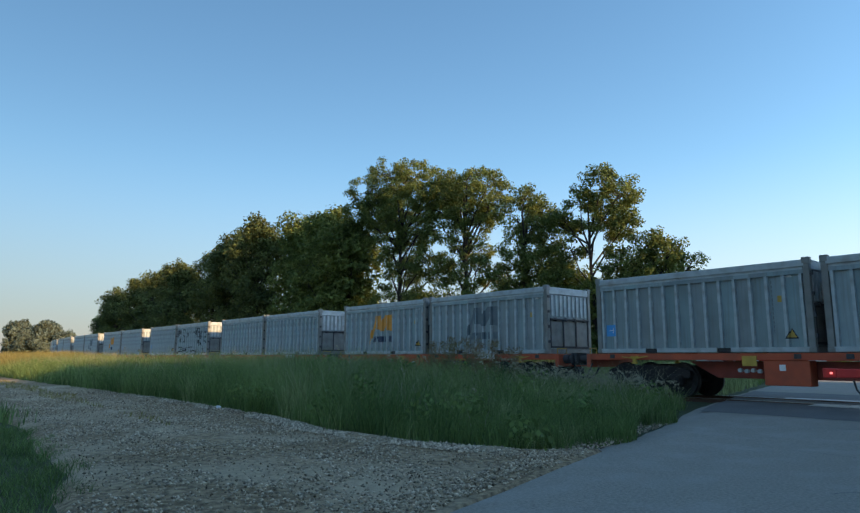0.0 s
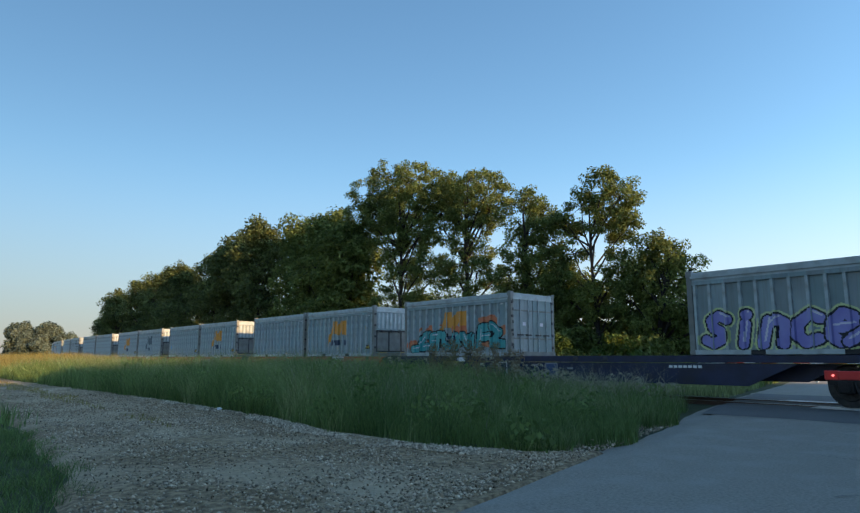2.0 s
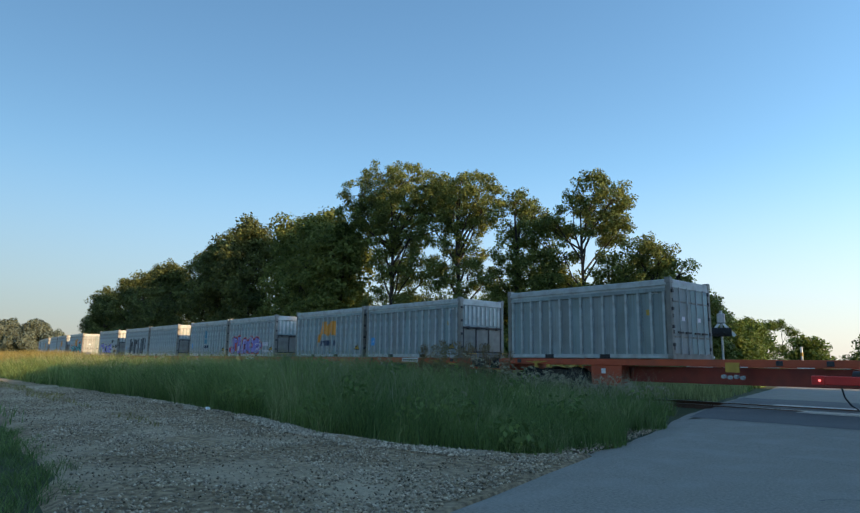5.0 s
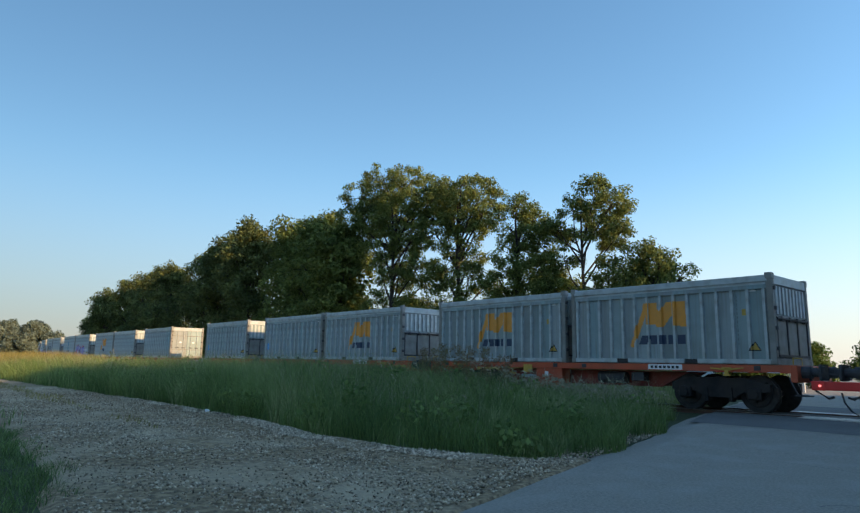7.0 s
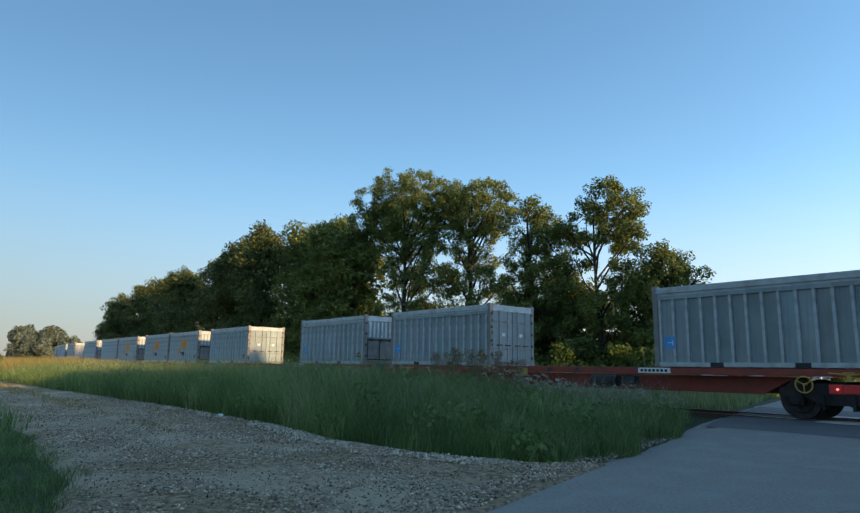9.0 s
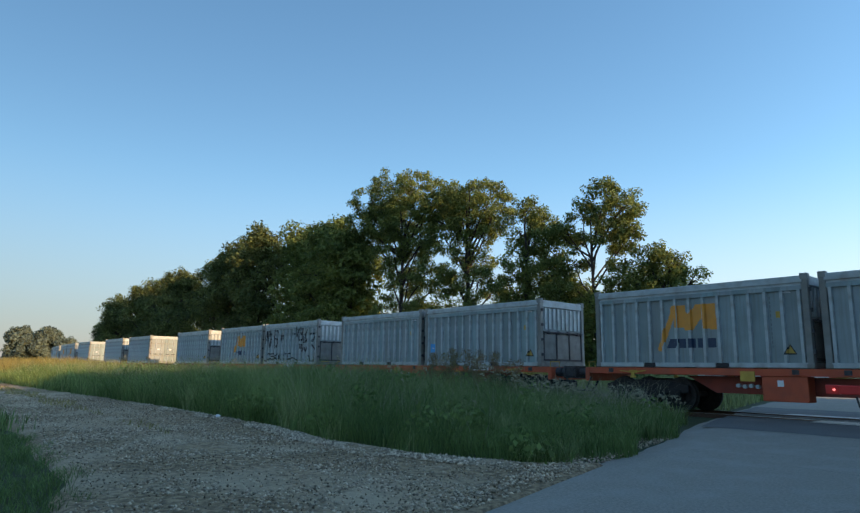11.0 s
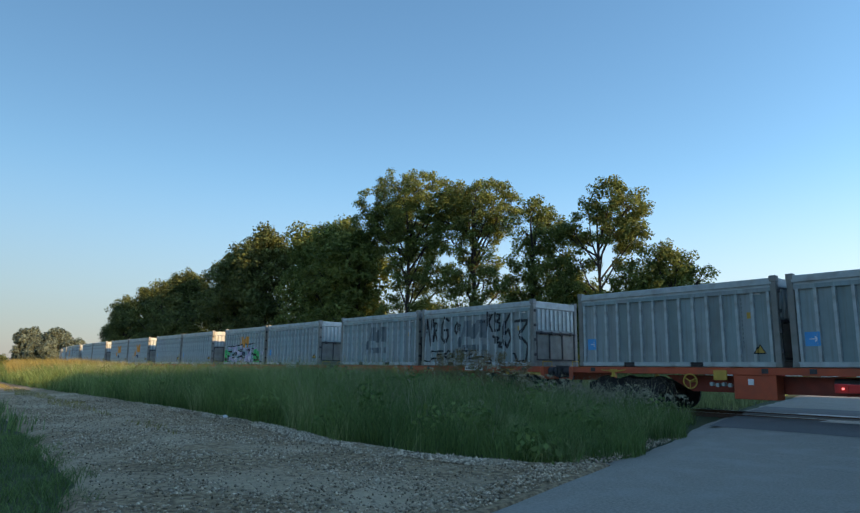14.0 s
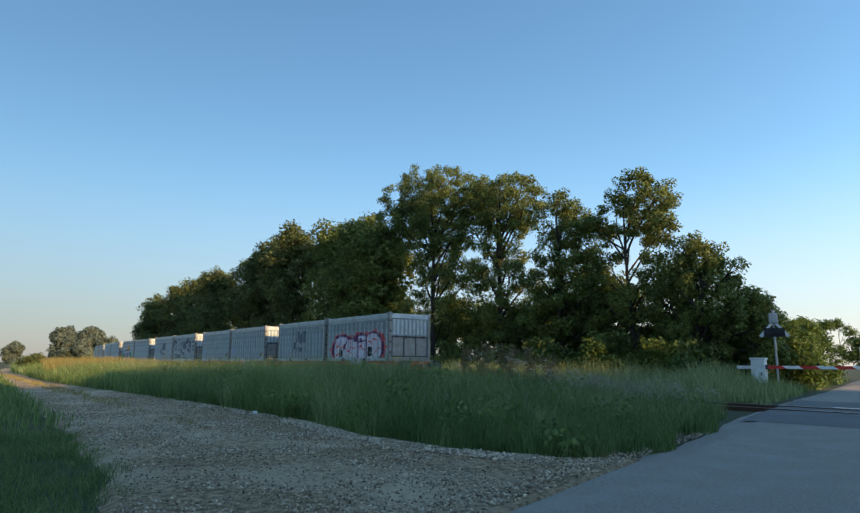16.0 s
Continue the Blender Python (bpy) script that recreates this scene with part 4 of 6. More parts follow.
LABELS = {
    "plain": "light grey ribbed bulk container with plain sides",
    "sticker": "light grey ribbed bulk container with a square blue sticker",
    "amber": "light grey ribbed bulk container with an amber peak logo",
    "faded": "light grey ribbed bulk container with a faded grey logo",
    "amber_teal": "grey ribbed container with teal graffiti below an amber logo",
    "amber_green": "grey ribbed container with lilac and green graffiti",
    "violet_lime": "grey ribbed container with violet graffiti edged in lime",
    "violet_red": "grey ribbed container with violet graffiti edged in red",
    "hollow": "grey ribbed container with hollow hatched graffiti and blue sticker",
    "stone": "grey ribbed container with a weathered blue mark",
    "eyes": "grey ribbed container with white, red-veined graffiti",
    "faded_tags": "grey ribbed container scrawled with large black tags",
    "tags": "grey ribbed container scrawled with black tags",
}


# ---- wagons ----
def wheelset():
    bm = bmesh.new()
    for sy in (-0.7525, 0.7525):
        cyl(bm, (0, sy, 0), 0.46, 0.12, "y", 28)
        cyl(bm, (0, sy - 0.075 * (1 if sy > 0 else -1), 0), 0.49, 0.03, "y", 28)
        cyl(bm, (0, sy * 1.09, 0), 0.34, 0.05, "y", 24, 0.30)
        for k in range(4):
            a = k * math.pi / 2
            box(bm, 0.2 * math.cos(a) - 0.03, 0.2 * math.cos(a) + 0.03, sy * 1.13 - 0.015, sy * 1.13 + 0.015, 0.2 * math.sin(a) - 0.03, 0.2 * math.sin(a) + 0.03)
    cyl(bm, (0, 0, 0), 0.08, 2.0, "y", 12)
    return finish(bm, "wheelset", M_TREAD)


def bogie_frame():
    bm = bmesh.new()
    for sy in (-1.0, 1.0):
        prism(bm, [(-1.28, 0.52), (-1.28, 0.72), (-0.65, 0.86), (0.65, 0.86), (1.28, 0.72), (1.28, 0.52), (0.62, 0.50), (0.40, 0.36), (-0.40, 0.36), (-0.62, 0.50)], sy - 0.07, sy + 0.07)
        for sx in (-0.9, 0.9):
            box(bm, sx - 0.17, sx + 0.17, sy - 0.13, sy + 0.13, 0.32, 0.62, 0.03)
            cyl(bm, (sx, sy * 1.14, 0.46), 0.11, 0.08, "y", 12)
            for k in (-0.22, 0.22):
                cyl(bm, (sx + k, sy, 0.66), 0.075, 0.22, "z", 10)
        box(bm, -0.35, -0.28, sy - 0.12, sy + 0.12, 0.25, 0.6)
        box(bm, 0.28, 0.35, sy - 0.12, sy + 0.12, 0.25, 0.6)
    box(bm, -0.2, 0.2, -1.0, 1.0, 0.55, 0.9, 0.03)
    for sx in (-0.36, 0.36):
        box(bm, sx - 0.05, sx + 0.05, -0.95, 0.95, 0.3, 0.45)
    return finish(bm, "bogie_frame", M_BOGIE)


MESH_WHEEL, MESH_BOGIE = wheelset(), bogie_frame()


def hand_wheel(parent, x, y, z):
    bm = bmesh.new()
    n, r = 20, 0.19
    pts = [(x + r * math.cos(k * 2 * math.pi / n), y, z + r * math.sin(k * 2 * math.pi / n)) for k in range(n + 1)]
    for a, b in zip(pts, pts[1:]):
        tube(bm, [a, b], [0.018, 0.018], 5)
    for k in range(3):
        a = k * 2 * math.pi / 3 + 0.5
        tube(bm, [(x, y, z), (x + r * math.cos(a), y, z + r * math.sin(a))], [0.014, 0.014], 5)
    tube(bm, [(x, y - 0.01, z), (x, y + 0.35, z)], [0.03, 0.03], 6)
    return part("hand_wheel", bm, M_YELLOW, parent, "round pale yellow brake hand wheel")


def wagon(half, paint, slots, brake=1):
    """A container flat with two bogies. half: half its loading length. Heights are above the rail's top plus its own base at rail level."""
    w = new("container_wagon")
    top = PLATFORM - RAIL_TOP
    e = half + 0.32
    for sy in (-1, 1):
        a, b = sorted((sy * 1.10, sy * 1.20))
        bm = bmesh.new()
        box(bm, -e, e, a, b, top - 0.17, top - 0.006, 0.008)
        f1, f2 = sorted((sy * 1.05, sy * 1.215))
        box(bm, -e, e, f1, f2, top - 0.185, top - 0.165)
        part("side_beam", bm, paint, w)
        for x in (-half + 0.5, -0.55, 0.55, half - 0.5):
            c1, c2 = sorted((sy * 1.02, sy * 1.222))
            boxpart("twistlock_bracket", (x - 0.08, x + 0.08, c1, c2, top - 0.15, top - 0.03), M_STEEL, w, bev=0.01)
        for x in (-half + 1.25, half - 1.25):
            bm = bmesh.new()
            c1, c2 = sorted((sy * 1.2, sy * 1.25))
            tube(bm, [(x - 0.42, sy * 1.225, top - 0.10), (x - 0.12, sy * 1.235, top - 0.13), (x + 0.12, sy * 1.235, top - 0.13), (x + 0.42, sy * 1.225, top - 0.09)], [0.014, 0.022, 0.022, 0.014], 6)
            box(bm, x - 0.12, x + 0.12, c1, c2, top - 0.16, top - 0.08, 0.01)
            box(bm, x - 0.09, x + 0.09, c1, c2, top - 0.30, top - 0.25, 0.01)
            box(bm, x - 0.05, x + 0.05, c1, c2, top - 0.26, top - 0.08)
            part("jacking_bracket", bm, M_STEEL if paint is M_BLUE else M_YELLOW, w)
    bm = bmesh.new()
    prism(bm, [(-half + 2.6, top - 0.22), (half - 2.6, top - 0.22), (half - 3.4, top - 0.66), (-half + 3.4, top - 0.66)], -0.62, -0.54)
    prism(bm, [(-half + 2.6, top - 0.22), (half - 2.6, top - 0.22), (half - 3.4, top - 0.66), (-half + 3.4, top - 0.66)], 0.54, 0.62)
    # orange wagons: shade below the deck is put into a darker red
    part("centre_beam", bm, M_RED if paint is M_ORANGE else paint, w, "deep fish-bellied centre beam, shaded dull red under orange decks")
    for x in np.arange(-half + 0.3, half, 1.55):
        boxpart("cross_beam", (x - 0.06, x + 0.06, -1.1, 1.1, top - 0.2, top - 0.03), paint, w)
    for sx in (-1, 1):
        x0, x1 = sorted((sx * (e - 0.06), sx * (e + 0.10)))
        boxpart("headstock", (x0, x1, -1.22, 1.22, top - 0.42, top - 0.01), paint, w, bev=0.015)
        for sy in (-0.87, 0.87):
            bm = bmesh.new()
            cyl(bm, (sx * (e + 0.32), sy, top - 0.17), 0.11, 0.46, "x", 14)
            cyl(bm, (sx * (e + 0.20), sy, top - 0.17), 0.15, 0.22, "x", 14)
            box(bm, *sorted((sx * (e + 0.53), sx * (e + 0.58))), sy - 0.28, sy + 0.28, top - 0.36, top + 0.02, 0.05)
            part("buffer", bm, M_STEEL, w, "black round buffer with a wide head")
        bm = bmesh.new()
        tube(bm, [(sx * (e + 0.1), -0.45, top - 0.28), (sx * (e + 0.25), -0.5, top - 0.62), (sx * (e + 0.5), -0.5, top - 0.78), (sx * (e + 0.62), -0.5, top - 0.74)], [0.03] * 4, 6)
        part("coupling_hose", bm, M_BLACK, w)
        bm = bmesh.new()
        tube(bm, [(sx * (e + 0.1), 0, top - 0.22), (sx * (e + 0.6), 0, top - 0.24)], [0.06, 0.05], 6)
        part("drawbar", bm, M_STEEL, w)
        bm = bmesh.new()
        tube(bm, [(sx * (e - 0.1), -1.2, top - 0.3), (sx * (e + 0.08), -1.24, top - 0.7), (sx * (e + 0.3), -1.2, top - 0.72)], [0.02] * 3, 6)
        box(bm, *sorted((sx * (e - 0.02), sx * (e + 0.34))), -1.24, -0.98, top - 0.74, top - 0.71)
        part("shunter_step", bm, M_STEEL, w)
        bm = bmesh.new()
        tube(bm, [(sx * e, -1.15, top), (sx * e, -1.15, top + 0.16), (sx * (e + 0.06), -0.75, top + 0.16), (sx * (e + 0.06), -0.75, top)], [0.015] * 4, 6)
        part("grab_rail", bm, M_YELLOW, w)
        bx = sx * (half - 1.55)
        bg = part("bogie", MESH_BOGIE, None, w, "black four-wheel bogie", pose(bx, 0, 0))
        for k in (-0.9, 0.9):
            part("wheelset", MESH_WHEEL, None, bg, "worn steel wheels on one axle", pose(k, 0, 0.46))
    if paint is M_ORANGE or paint is M_RED:
        bm = bmesh.new()
        ex = -4.6 if slots == 3 else 0.0
        box(bm, ex - 1.35, ex - 0.30, -1.19, -0.75, top - 0.80, top - 0.19, 0.015)
        part("equipment_box", bm, M_ORANGE, w, "painted steel equipment box hung below the side beam")
        boxpart("plate", (ex - 0.98, ex - 0.84, -1.205, -1.19, top - 0.44, top - 0.29), M_WHITE, w)
        boxpart("bracket_plate", (-1.85, -1.5, -1.235, -1.2, top - 0.33, top - 0.08), M_YELLOW, w, "square yellow marking plate")
        bm = bmesh.new()
        for k in range(4):
            cyl(bm, (-1.95 + 0.16 * k, -1.12, top - 0.44 - 0.02 * (k % 2)), 0.05, 0.12, "y", 10)
        part("valve", bm, M_GREY2, w)
        bm = bmesh.new()
        cyl(bm, (1.35, -0.85, top - 0.42), 0.17, 0.9, "x", 16)
        box(bm, 2.1, 2.5, -1.1, -0.8, top - 0.5, top - 0.25, 0.02)
        part("brake_cylinder", bm, M_STEEL, w)
        sign = boxpart("sign_board", (2.72, 3.72, -1.226, -1.212, top - 0.165, top - 0.02), M_WHITE, w, "white board with a row of black bars")
        for i in range(7):
            boxpart("bar", (2.80 + 0.125 * i, 2.88 + 0.125 * i, -1.232, -1.226, top - 0.13, top - 0.06), M_BLACK, sign)
        hand_wheel(w, (2.1 if brake > 0 else -2.5) if slots == 2 else half - 2.2, -1.24, top - 0.38)
    else:
        bm = bmesh.new()
        prism(bm, [(-half + 3.4, top - 0.22), (half - 3.4, top - 0.22), (half - 4.6, top - 0.78), (-half + 4.6, top - 0.78)], -1.18, -1.12)
        part("side_girder", bm, paint, w, "deep dark blue side girder")
        boxpart("plate", (-half + 3.3, -half + 3.7, -1.226, -1.205, top - 0.2, top - 0.05), M_WHITE, w)
        bm = bmesh.new()
        for r in range(4):
            for i in range(5):
                box(bm, -5.25 + 0.14 * i, -5.16 + 0.14 * i, -1.19, -1.18, top - 0.50 + 0.075 * r, top - 0.47 + 0.075 * r)
        part("lettering_bars", bm, M_FADEDWHITE, w, "rows of small faded bars")
        bm = bmesh.new()
        for x0, x1, z0, z1 in ((-3.90, -3.50, -0.24, -0.215), (-3.90, -3.50, -0.66, -0.635), (-3.90, -3.875, -0.66, -0.215), (-3.525, -3.50, -0.66, -0.215)):
            box(bm, x0, x1, -1.192, -1.18, top + z0, top + z1)
        part("painted_frame", bm, M_WHITE, w, "white outlined rectangle")
        plate = boxpart("plate", (-1.75, -1.32, -1.194, -1.18, top - 0.60, top - 0.26), M_PLATEBLUE, w, "dull blue plate with pale edges")
        boxpart("plate_edge", (-1.78, -1.29, -1.190, -1.18, top - 0.625, top - 0.235), M_FADEDWHITE, plate)
        bm = bmesh.new()
        for x0, x1, z0 in ((-2.35, -2.10, -0.32), (-2.35, -2.08, -0.60), (-2.34, -2.24, -0.48), (-2.62, -2.55, -0.34), (-0.9, -0.68, -0.42), (-4.35, -4.10, -0.40), (-4.35, -4.16, -0.32)):
            box(bm, x0, x1, -1.19, -1.18, top + z0, top + z0 + 0.05)
        part("lettering_bars", bm, M_FADEDWHITE, w)
        bm = bmesh.new()
        for i in range(7):
            box(bm, 2.6 + 0.14 * i, 2.7 + 0.14 * i, -1.19, -1.18, top - 0.34, top - 0.27)
        part("lettering_bars", bm, M_WHITE, w)
    return w


# wagon by wagon: lead of its first box at the start, paint, boxes as (slot, end, decor)
TRAIN = []
for k in range(9, -1, -1):
    TRAIN.append((25.75 + 14.6 * k, M_ORANGE, 2, [(0, "h", ("amber", "plain", "sticker")[k % 3]), (1, "h", ("faded", "plain", "tags", "sticker")[k % 4])]))
TRAIN += [
    (11.5, M_ORANGE, 2, [(0, "h", "sticker"), (1, "h", "amber")]),
    (-3.3, M_ORANGE, 2, [(0, "h", "plain"), (1, "h", "amber")]),
    (-17.85, M_BLUE, 3, [(0, "d", "amber_teal"), (2, "h", "violet_lime")]),
    (-38.7, M_ORANGE, 2, [(0, "h", "hollow"), (1, "h", "plain")]),
    (-53.45, M_ORANGE, 2, [(0, "h", "stone"), (1, "h", "violet_red")]),
    (-68.0, M_ORANGE, 2, [(0, "h", "amber"), (1, "h", "sticker")]),
    (-82.7, M_ORANGE, 3, [(0, "d", "plain"), (2, "h", "sticker")]),
    (-103.5, M_ORANGE, 2, [(0, "h", "sticker"), (1, "h", "amber")]),
    (-118.1, M_ORANGE, 2, [(0, "h", "amber"), (1, "h", "amber")]),
    (-132.6, M_RED, 3, [(0, "d", "sticker"), (2, "h", "sticker")]),
    (-153.2, M_RED, 3, [(0, "d", "sticker"), (2, "h", "sticker")]),
    (-173.9, M_ORANGE, 2, [(0, "h", "amber"), (1, "h", "tags")]),
    (-188.4, M_ORANGE, 2, [(0, "h", "plain"), (1, "h", "sticker")]),
    (-202.9, M_ORANGE, 2, [(0, "h", "amber"), (1, "h", "amber")]),
    (-217.4, M_ORANGE, 2, [(0, "h", "sticker"), (1, "h", "sticker")]),
    (-231.9, M_ORANGE, 2, [(0, "h", "amber_green"), (1, "h", "sticker")]),
    (-246.3, M_ORANGE, 2, [(0, "h", "faded"), (1, "h", "faded_tags")]),
    (-260.5, M_ORANGE, 2, [(0, "h", "sticker"), (1, "h", "sticker")]),
    (-274.9, M_ORANGE, 2, [(0, "h", "faded"), (1, "h", "eyes")]),
]
MOVERS = []          # thing, its lead at the start, its height
WHEELS = []          # wheelset, its wagon's lead, its own offset from that


def decor_of(load):
    return load[0][2]


def build_train():
    made_c, made_w = {}, {}
    for lead, paint, slots, load in TRAIN:
        half = (slots * 6.058 + (slots - 1) * 0.22) / 2
        brake = -1 if slots == 2 and round(lead) in (-39, -53, -68, -246, -260, -118, -232) else 1
        key = (paint.name, slots, brake)
        if key not in made_w:
            made_w[key] = wagon(half, paint, slots, brake)
            w = made_w[key]
            colour = {"orange_wagon_paint": "orange", "red_brown_paint_and_beam_shade": "red-brown", "dark_blue_wagon_paint": "dark blue"}[paint.name]
            tagged(w, f"{colour} {'short' if slots == 2 else 'long'} container flat wagon rolling on the rails", "railway wagon", "wagons of the train")
        else:
            w = copy_thing(made_w[key], Matrix.Identity(4))
        MOVERS.append((w, lead - half, RAIL_TOP))
        if decor_of(load) == "amber_green":
            bm = bmesh.new()
            top = PLATFORM - RAIL_TOP
            for line in strokes("bSN", -1.06, -0.56, top - 0.68, top - 0.34, -0.2) + [[(-1.16, top - 0.26), (-1.0, top - 0.26), (-1.0, top - 0.36), (-1.14, top - 0.36)]]:
                pts = [(px, -1.196, pz) for px, pz in (line if len(line) > 1 else line * 2)]
                tube(bm, pts, [0.011] * len(pts), 4)
            part("graffiti", bm, M_WHITE, w, "white sprayed scribble on the box")
        for bg in w.children:
            if bg.name.startswith("bogie"):
                for ws in bg.children:
                    WHEELS.append((ws, lead - half, bg.matrix_basis.translation.x + ws.matrix_basis.translation.x))
        for slot, end, decor in load:
            if (end, decor) not in made_c:
                c = dress(container("hatch" if end == "h" else "doors"), decor)
                made_c[(end, decor)] = tagged(c, LABELS[decor] + (" and doors" if end == "d" else ""), "container", "containers on the train")
            else:
                c = copy_thing(made_c[(end, decor)], Matrix.Identity(4))
            MOVERS.append((c, lead - 3.029 - slot * 6.278, PLATFORM))


def motions():
    """The whole train passes at an even speed; the wheels roll while they cross the road."""
    times = [0.5 * i for i in range(33)]
    for ob, lead, z in MOVERS:
        rows = []
        for t in times:
            x, y, a = rail_point(lead + SPEED * t)
            rows.append((t, pose(x, y, z, 0, 0, a)))
        walk(ob, rows)
    turn = math.degrees(SPEED / FPS / 0.46)
    for ws, lead, off in WHEELS:
        base = ws.matrix_basis.translation.copy()
        first = frame((-1.0 - (lead - off)) / SPEED)
        if first + 32 < 1 or first > frame(16.0):
            continue
        rows = [(0.0, pose(*base))] if first > 1 else []
        for k in range(32):
            f = first + k
            if 1 <= f <= frame(16.0) and (f > 1 or not rows):
                rows.append(((f - 1) / FPS, pose(*base, 0, -turn * k, 0)))
        if rows[-1][0] < 16.0:
            last = rows[-1][1]
            rows.append((16.0, last))
        if rows[0][0] > 0:
            rows.insert(0, (0.0, rows[0][1]))
        walk(ws, rows)


# ---- trees and shrubs ----
def leaves_mesh(name, centres, per, spread, size, m, rng, flat=0.8):
    """Leaves in round clumps, each a small folded rhomb that mostly faces out of its clump."""
    c = np.repeat(np.asarray(centres), per, axis=0)
    n = len(c)
    d = rng.normal(0, 1, (n, 3))
    d /= np.linalg.norm(d, axis=1, keepdims=True)
    p = c + d * spread * 1.8 * rng.uniform(0.05, 1, (n, 1)) ** 0.42 * np.array([1, 1, flat])
    up = d * 0.8 + rng.normal(0, 0.45, (n, 3)) + np.array([0, 0, 0.3])
    up /= np.linalg.norm(up, axis=1, keepdims=True)
    a = np.cross(up, rng.normal(0, 1, (n, 3)))
    a /= np.linalg.norm(a, axis=1, keepdims=True)
    b = np.cross(up, a)
    s = size * rng.uniform(0.6, 1.3, (n, 1))
    up = up * s * 0.18
    v = np.stack([p - a * s, p + b * s * 0.6 + up, p + a * s, p - b * s * 0.6 + up], axis=1).reshape(-1, 3)
    return fast_mesh(name, v, np.arange(4 * n), np.full(n, 4), m)


def tree(name, x, y, lobes, seed, material, label, clumps=26, per=92, size=0.080, spread=0.25, trunk_r=0.22, z0=0.0, bare=0.3, category="tree", group="", deep=False):
    """Trunk, limbs to every lobe, and a crown of leaf clumps. lobes: (dx, dy, z, rx, rz)."""
    rng = np.random.default_rng(seed)
    if deep:
        lobes = lobes + [(dx * 0.92, dy + 1.7, z - 0.35, rx * 0.9, rz * 0.9) for dx, dy, z, rx, rz in lobes[::2]]
    t = new(name)
    t.location = (x, y, z0)
    bm = bmesh.new()
    top = max(l[2] for l in lobes)
    mx = sum(l[0] for l in lobes) / len(lobes)
    stem = [(0.15 * math.sin(k * 1.3 + seed) * (k > 0) + mx * (k / 5) ** 2, 0.1 * math.cos(k * 2.1 + seed) * (k > 0), top * 0.92 * k / 5) for k in range(6)]
    tube(bm, stem, [trunk_r * (1 - 0.15 * k) for k in range(6)], 8)
    part("trunk", bm, M_BARK, t)
    centres = []
    bm = bmesh.new()
    for dx, dy, z, rx, rz in lobes:
        k = max(0.12, min(0.8, (z - rz * 1.2) / top * 0.9))
        i = int(k * 5)
        f = k * 5 - i
        a = Vector(stem[i]).lerp(Vector(stem[i + 1]), f)
        b = Vector((dx, dy, z))
        mid = a.lerp(b, 0.5) + Vector((0, 0, 0.12 * rz)) + Vector(rng.normal(0, 0.15, 3))
        r = trunk_r * 0.45
        tube(bm, [a, mid, b], [r, r * 0.6, r * 0.25], 5)
        cnt = int(clumps * max(0.5, rx * rz / 2.2))
        u = rng.normal(0, 1, (cnt, 3))
        u /= np.linalg.norm(u, axis=1, keepdims=True)
        rad = rng.uniform(bare, 1.0, (cnt, 1)) ** 0.5
        pts = np.array([dx, dy, z]) + u * rad * np.array([rx, rx * 0.9, rz])
        centres.append(pts)
        for q in pts[:: max(1, cnt // 6)]:
            tube(bm, [b, b.lerp(Vector(q), 0.6) + Vector(rng.normal(0, 0.08, 3)), q], [r * 0.3, r * 0.18, r * 0.07], 4)
    part("branching", bm, M_BARK, t)
    part("crown", leaves_mesh("crown", np.concatenate(centres), per, spread, size, material, rng), None, t)
    return tagged(t, label, category, group)


def fill_lobes(width, z_lo, z_hi, seed, n=12, r=1.4):
    """Lobes that fill an egg-shaped crown."""
    rng = np.random.default_rng(seed)
    out = []
    for i in range(n):
        z = z_lo + (z_hi - z_lo) * (i + 0.5) / n
        w = width / 2 * math.sin(math.pi * min(1, 0.22 + 0.72 * (z - z_lo) / (z_hi - z_lo))) ** 0.7
        rr = r * rng.uniform(0.8, 1.2)
        out.append((rng.uniform(-1, 1) * max(0, w - rr * 0.6), rng.uniform(-1, 1) * w * 0.6, z - rr * 0.3 * (i > n - 3), rr, rr * 0.85))
    out.append((0, 0, z_hi - r * 0.7, r * 0.8, r * 0.75))
    return out


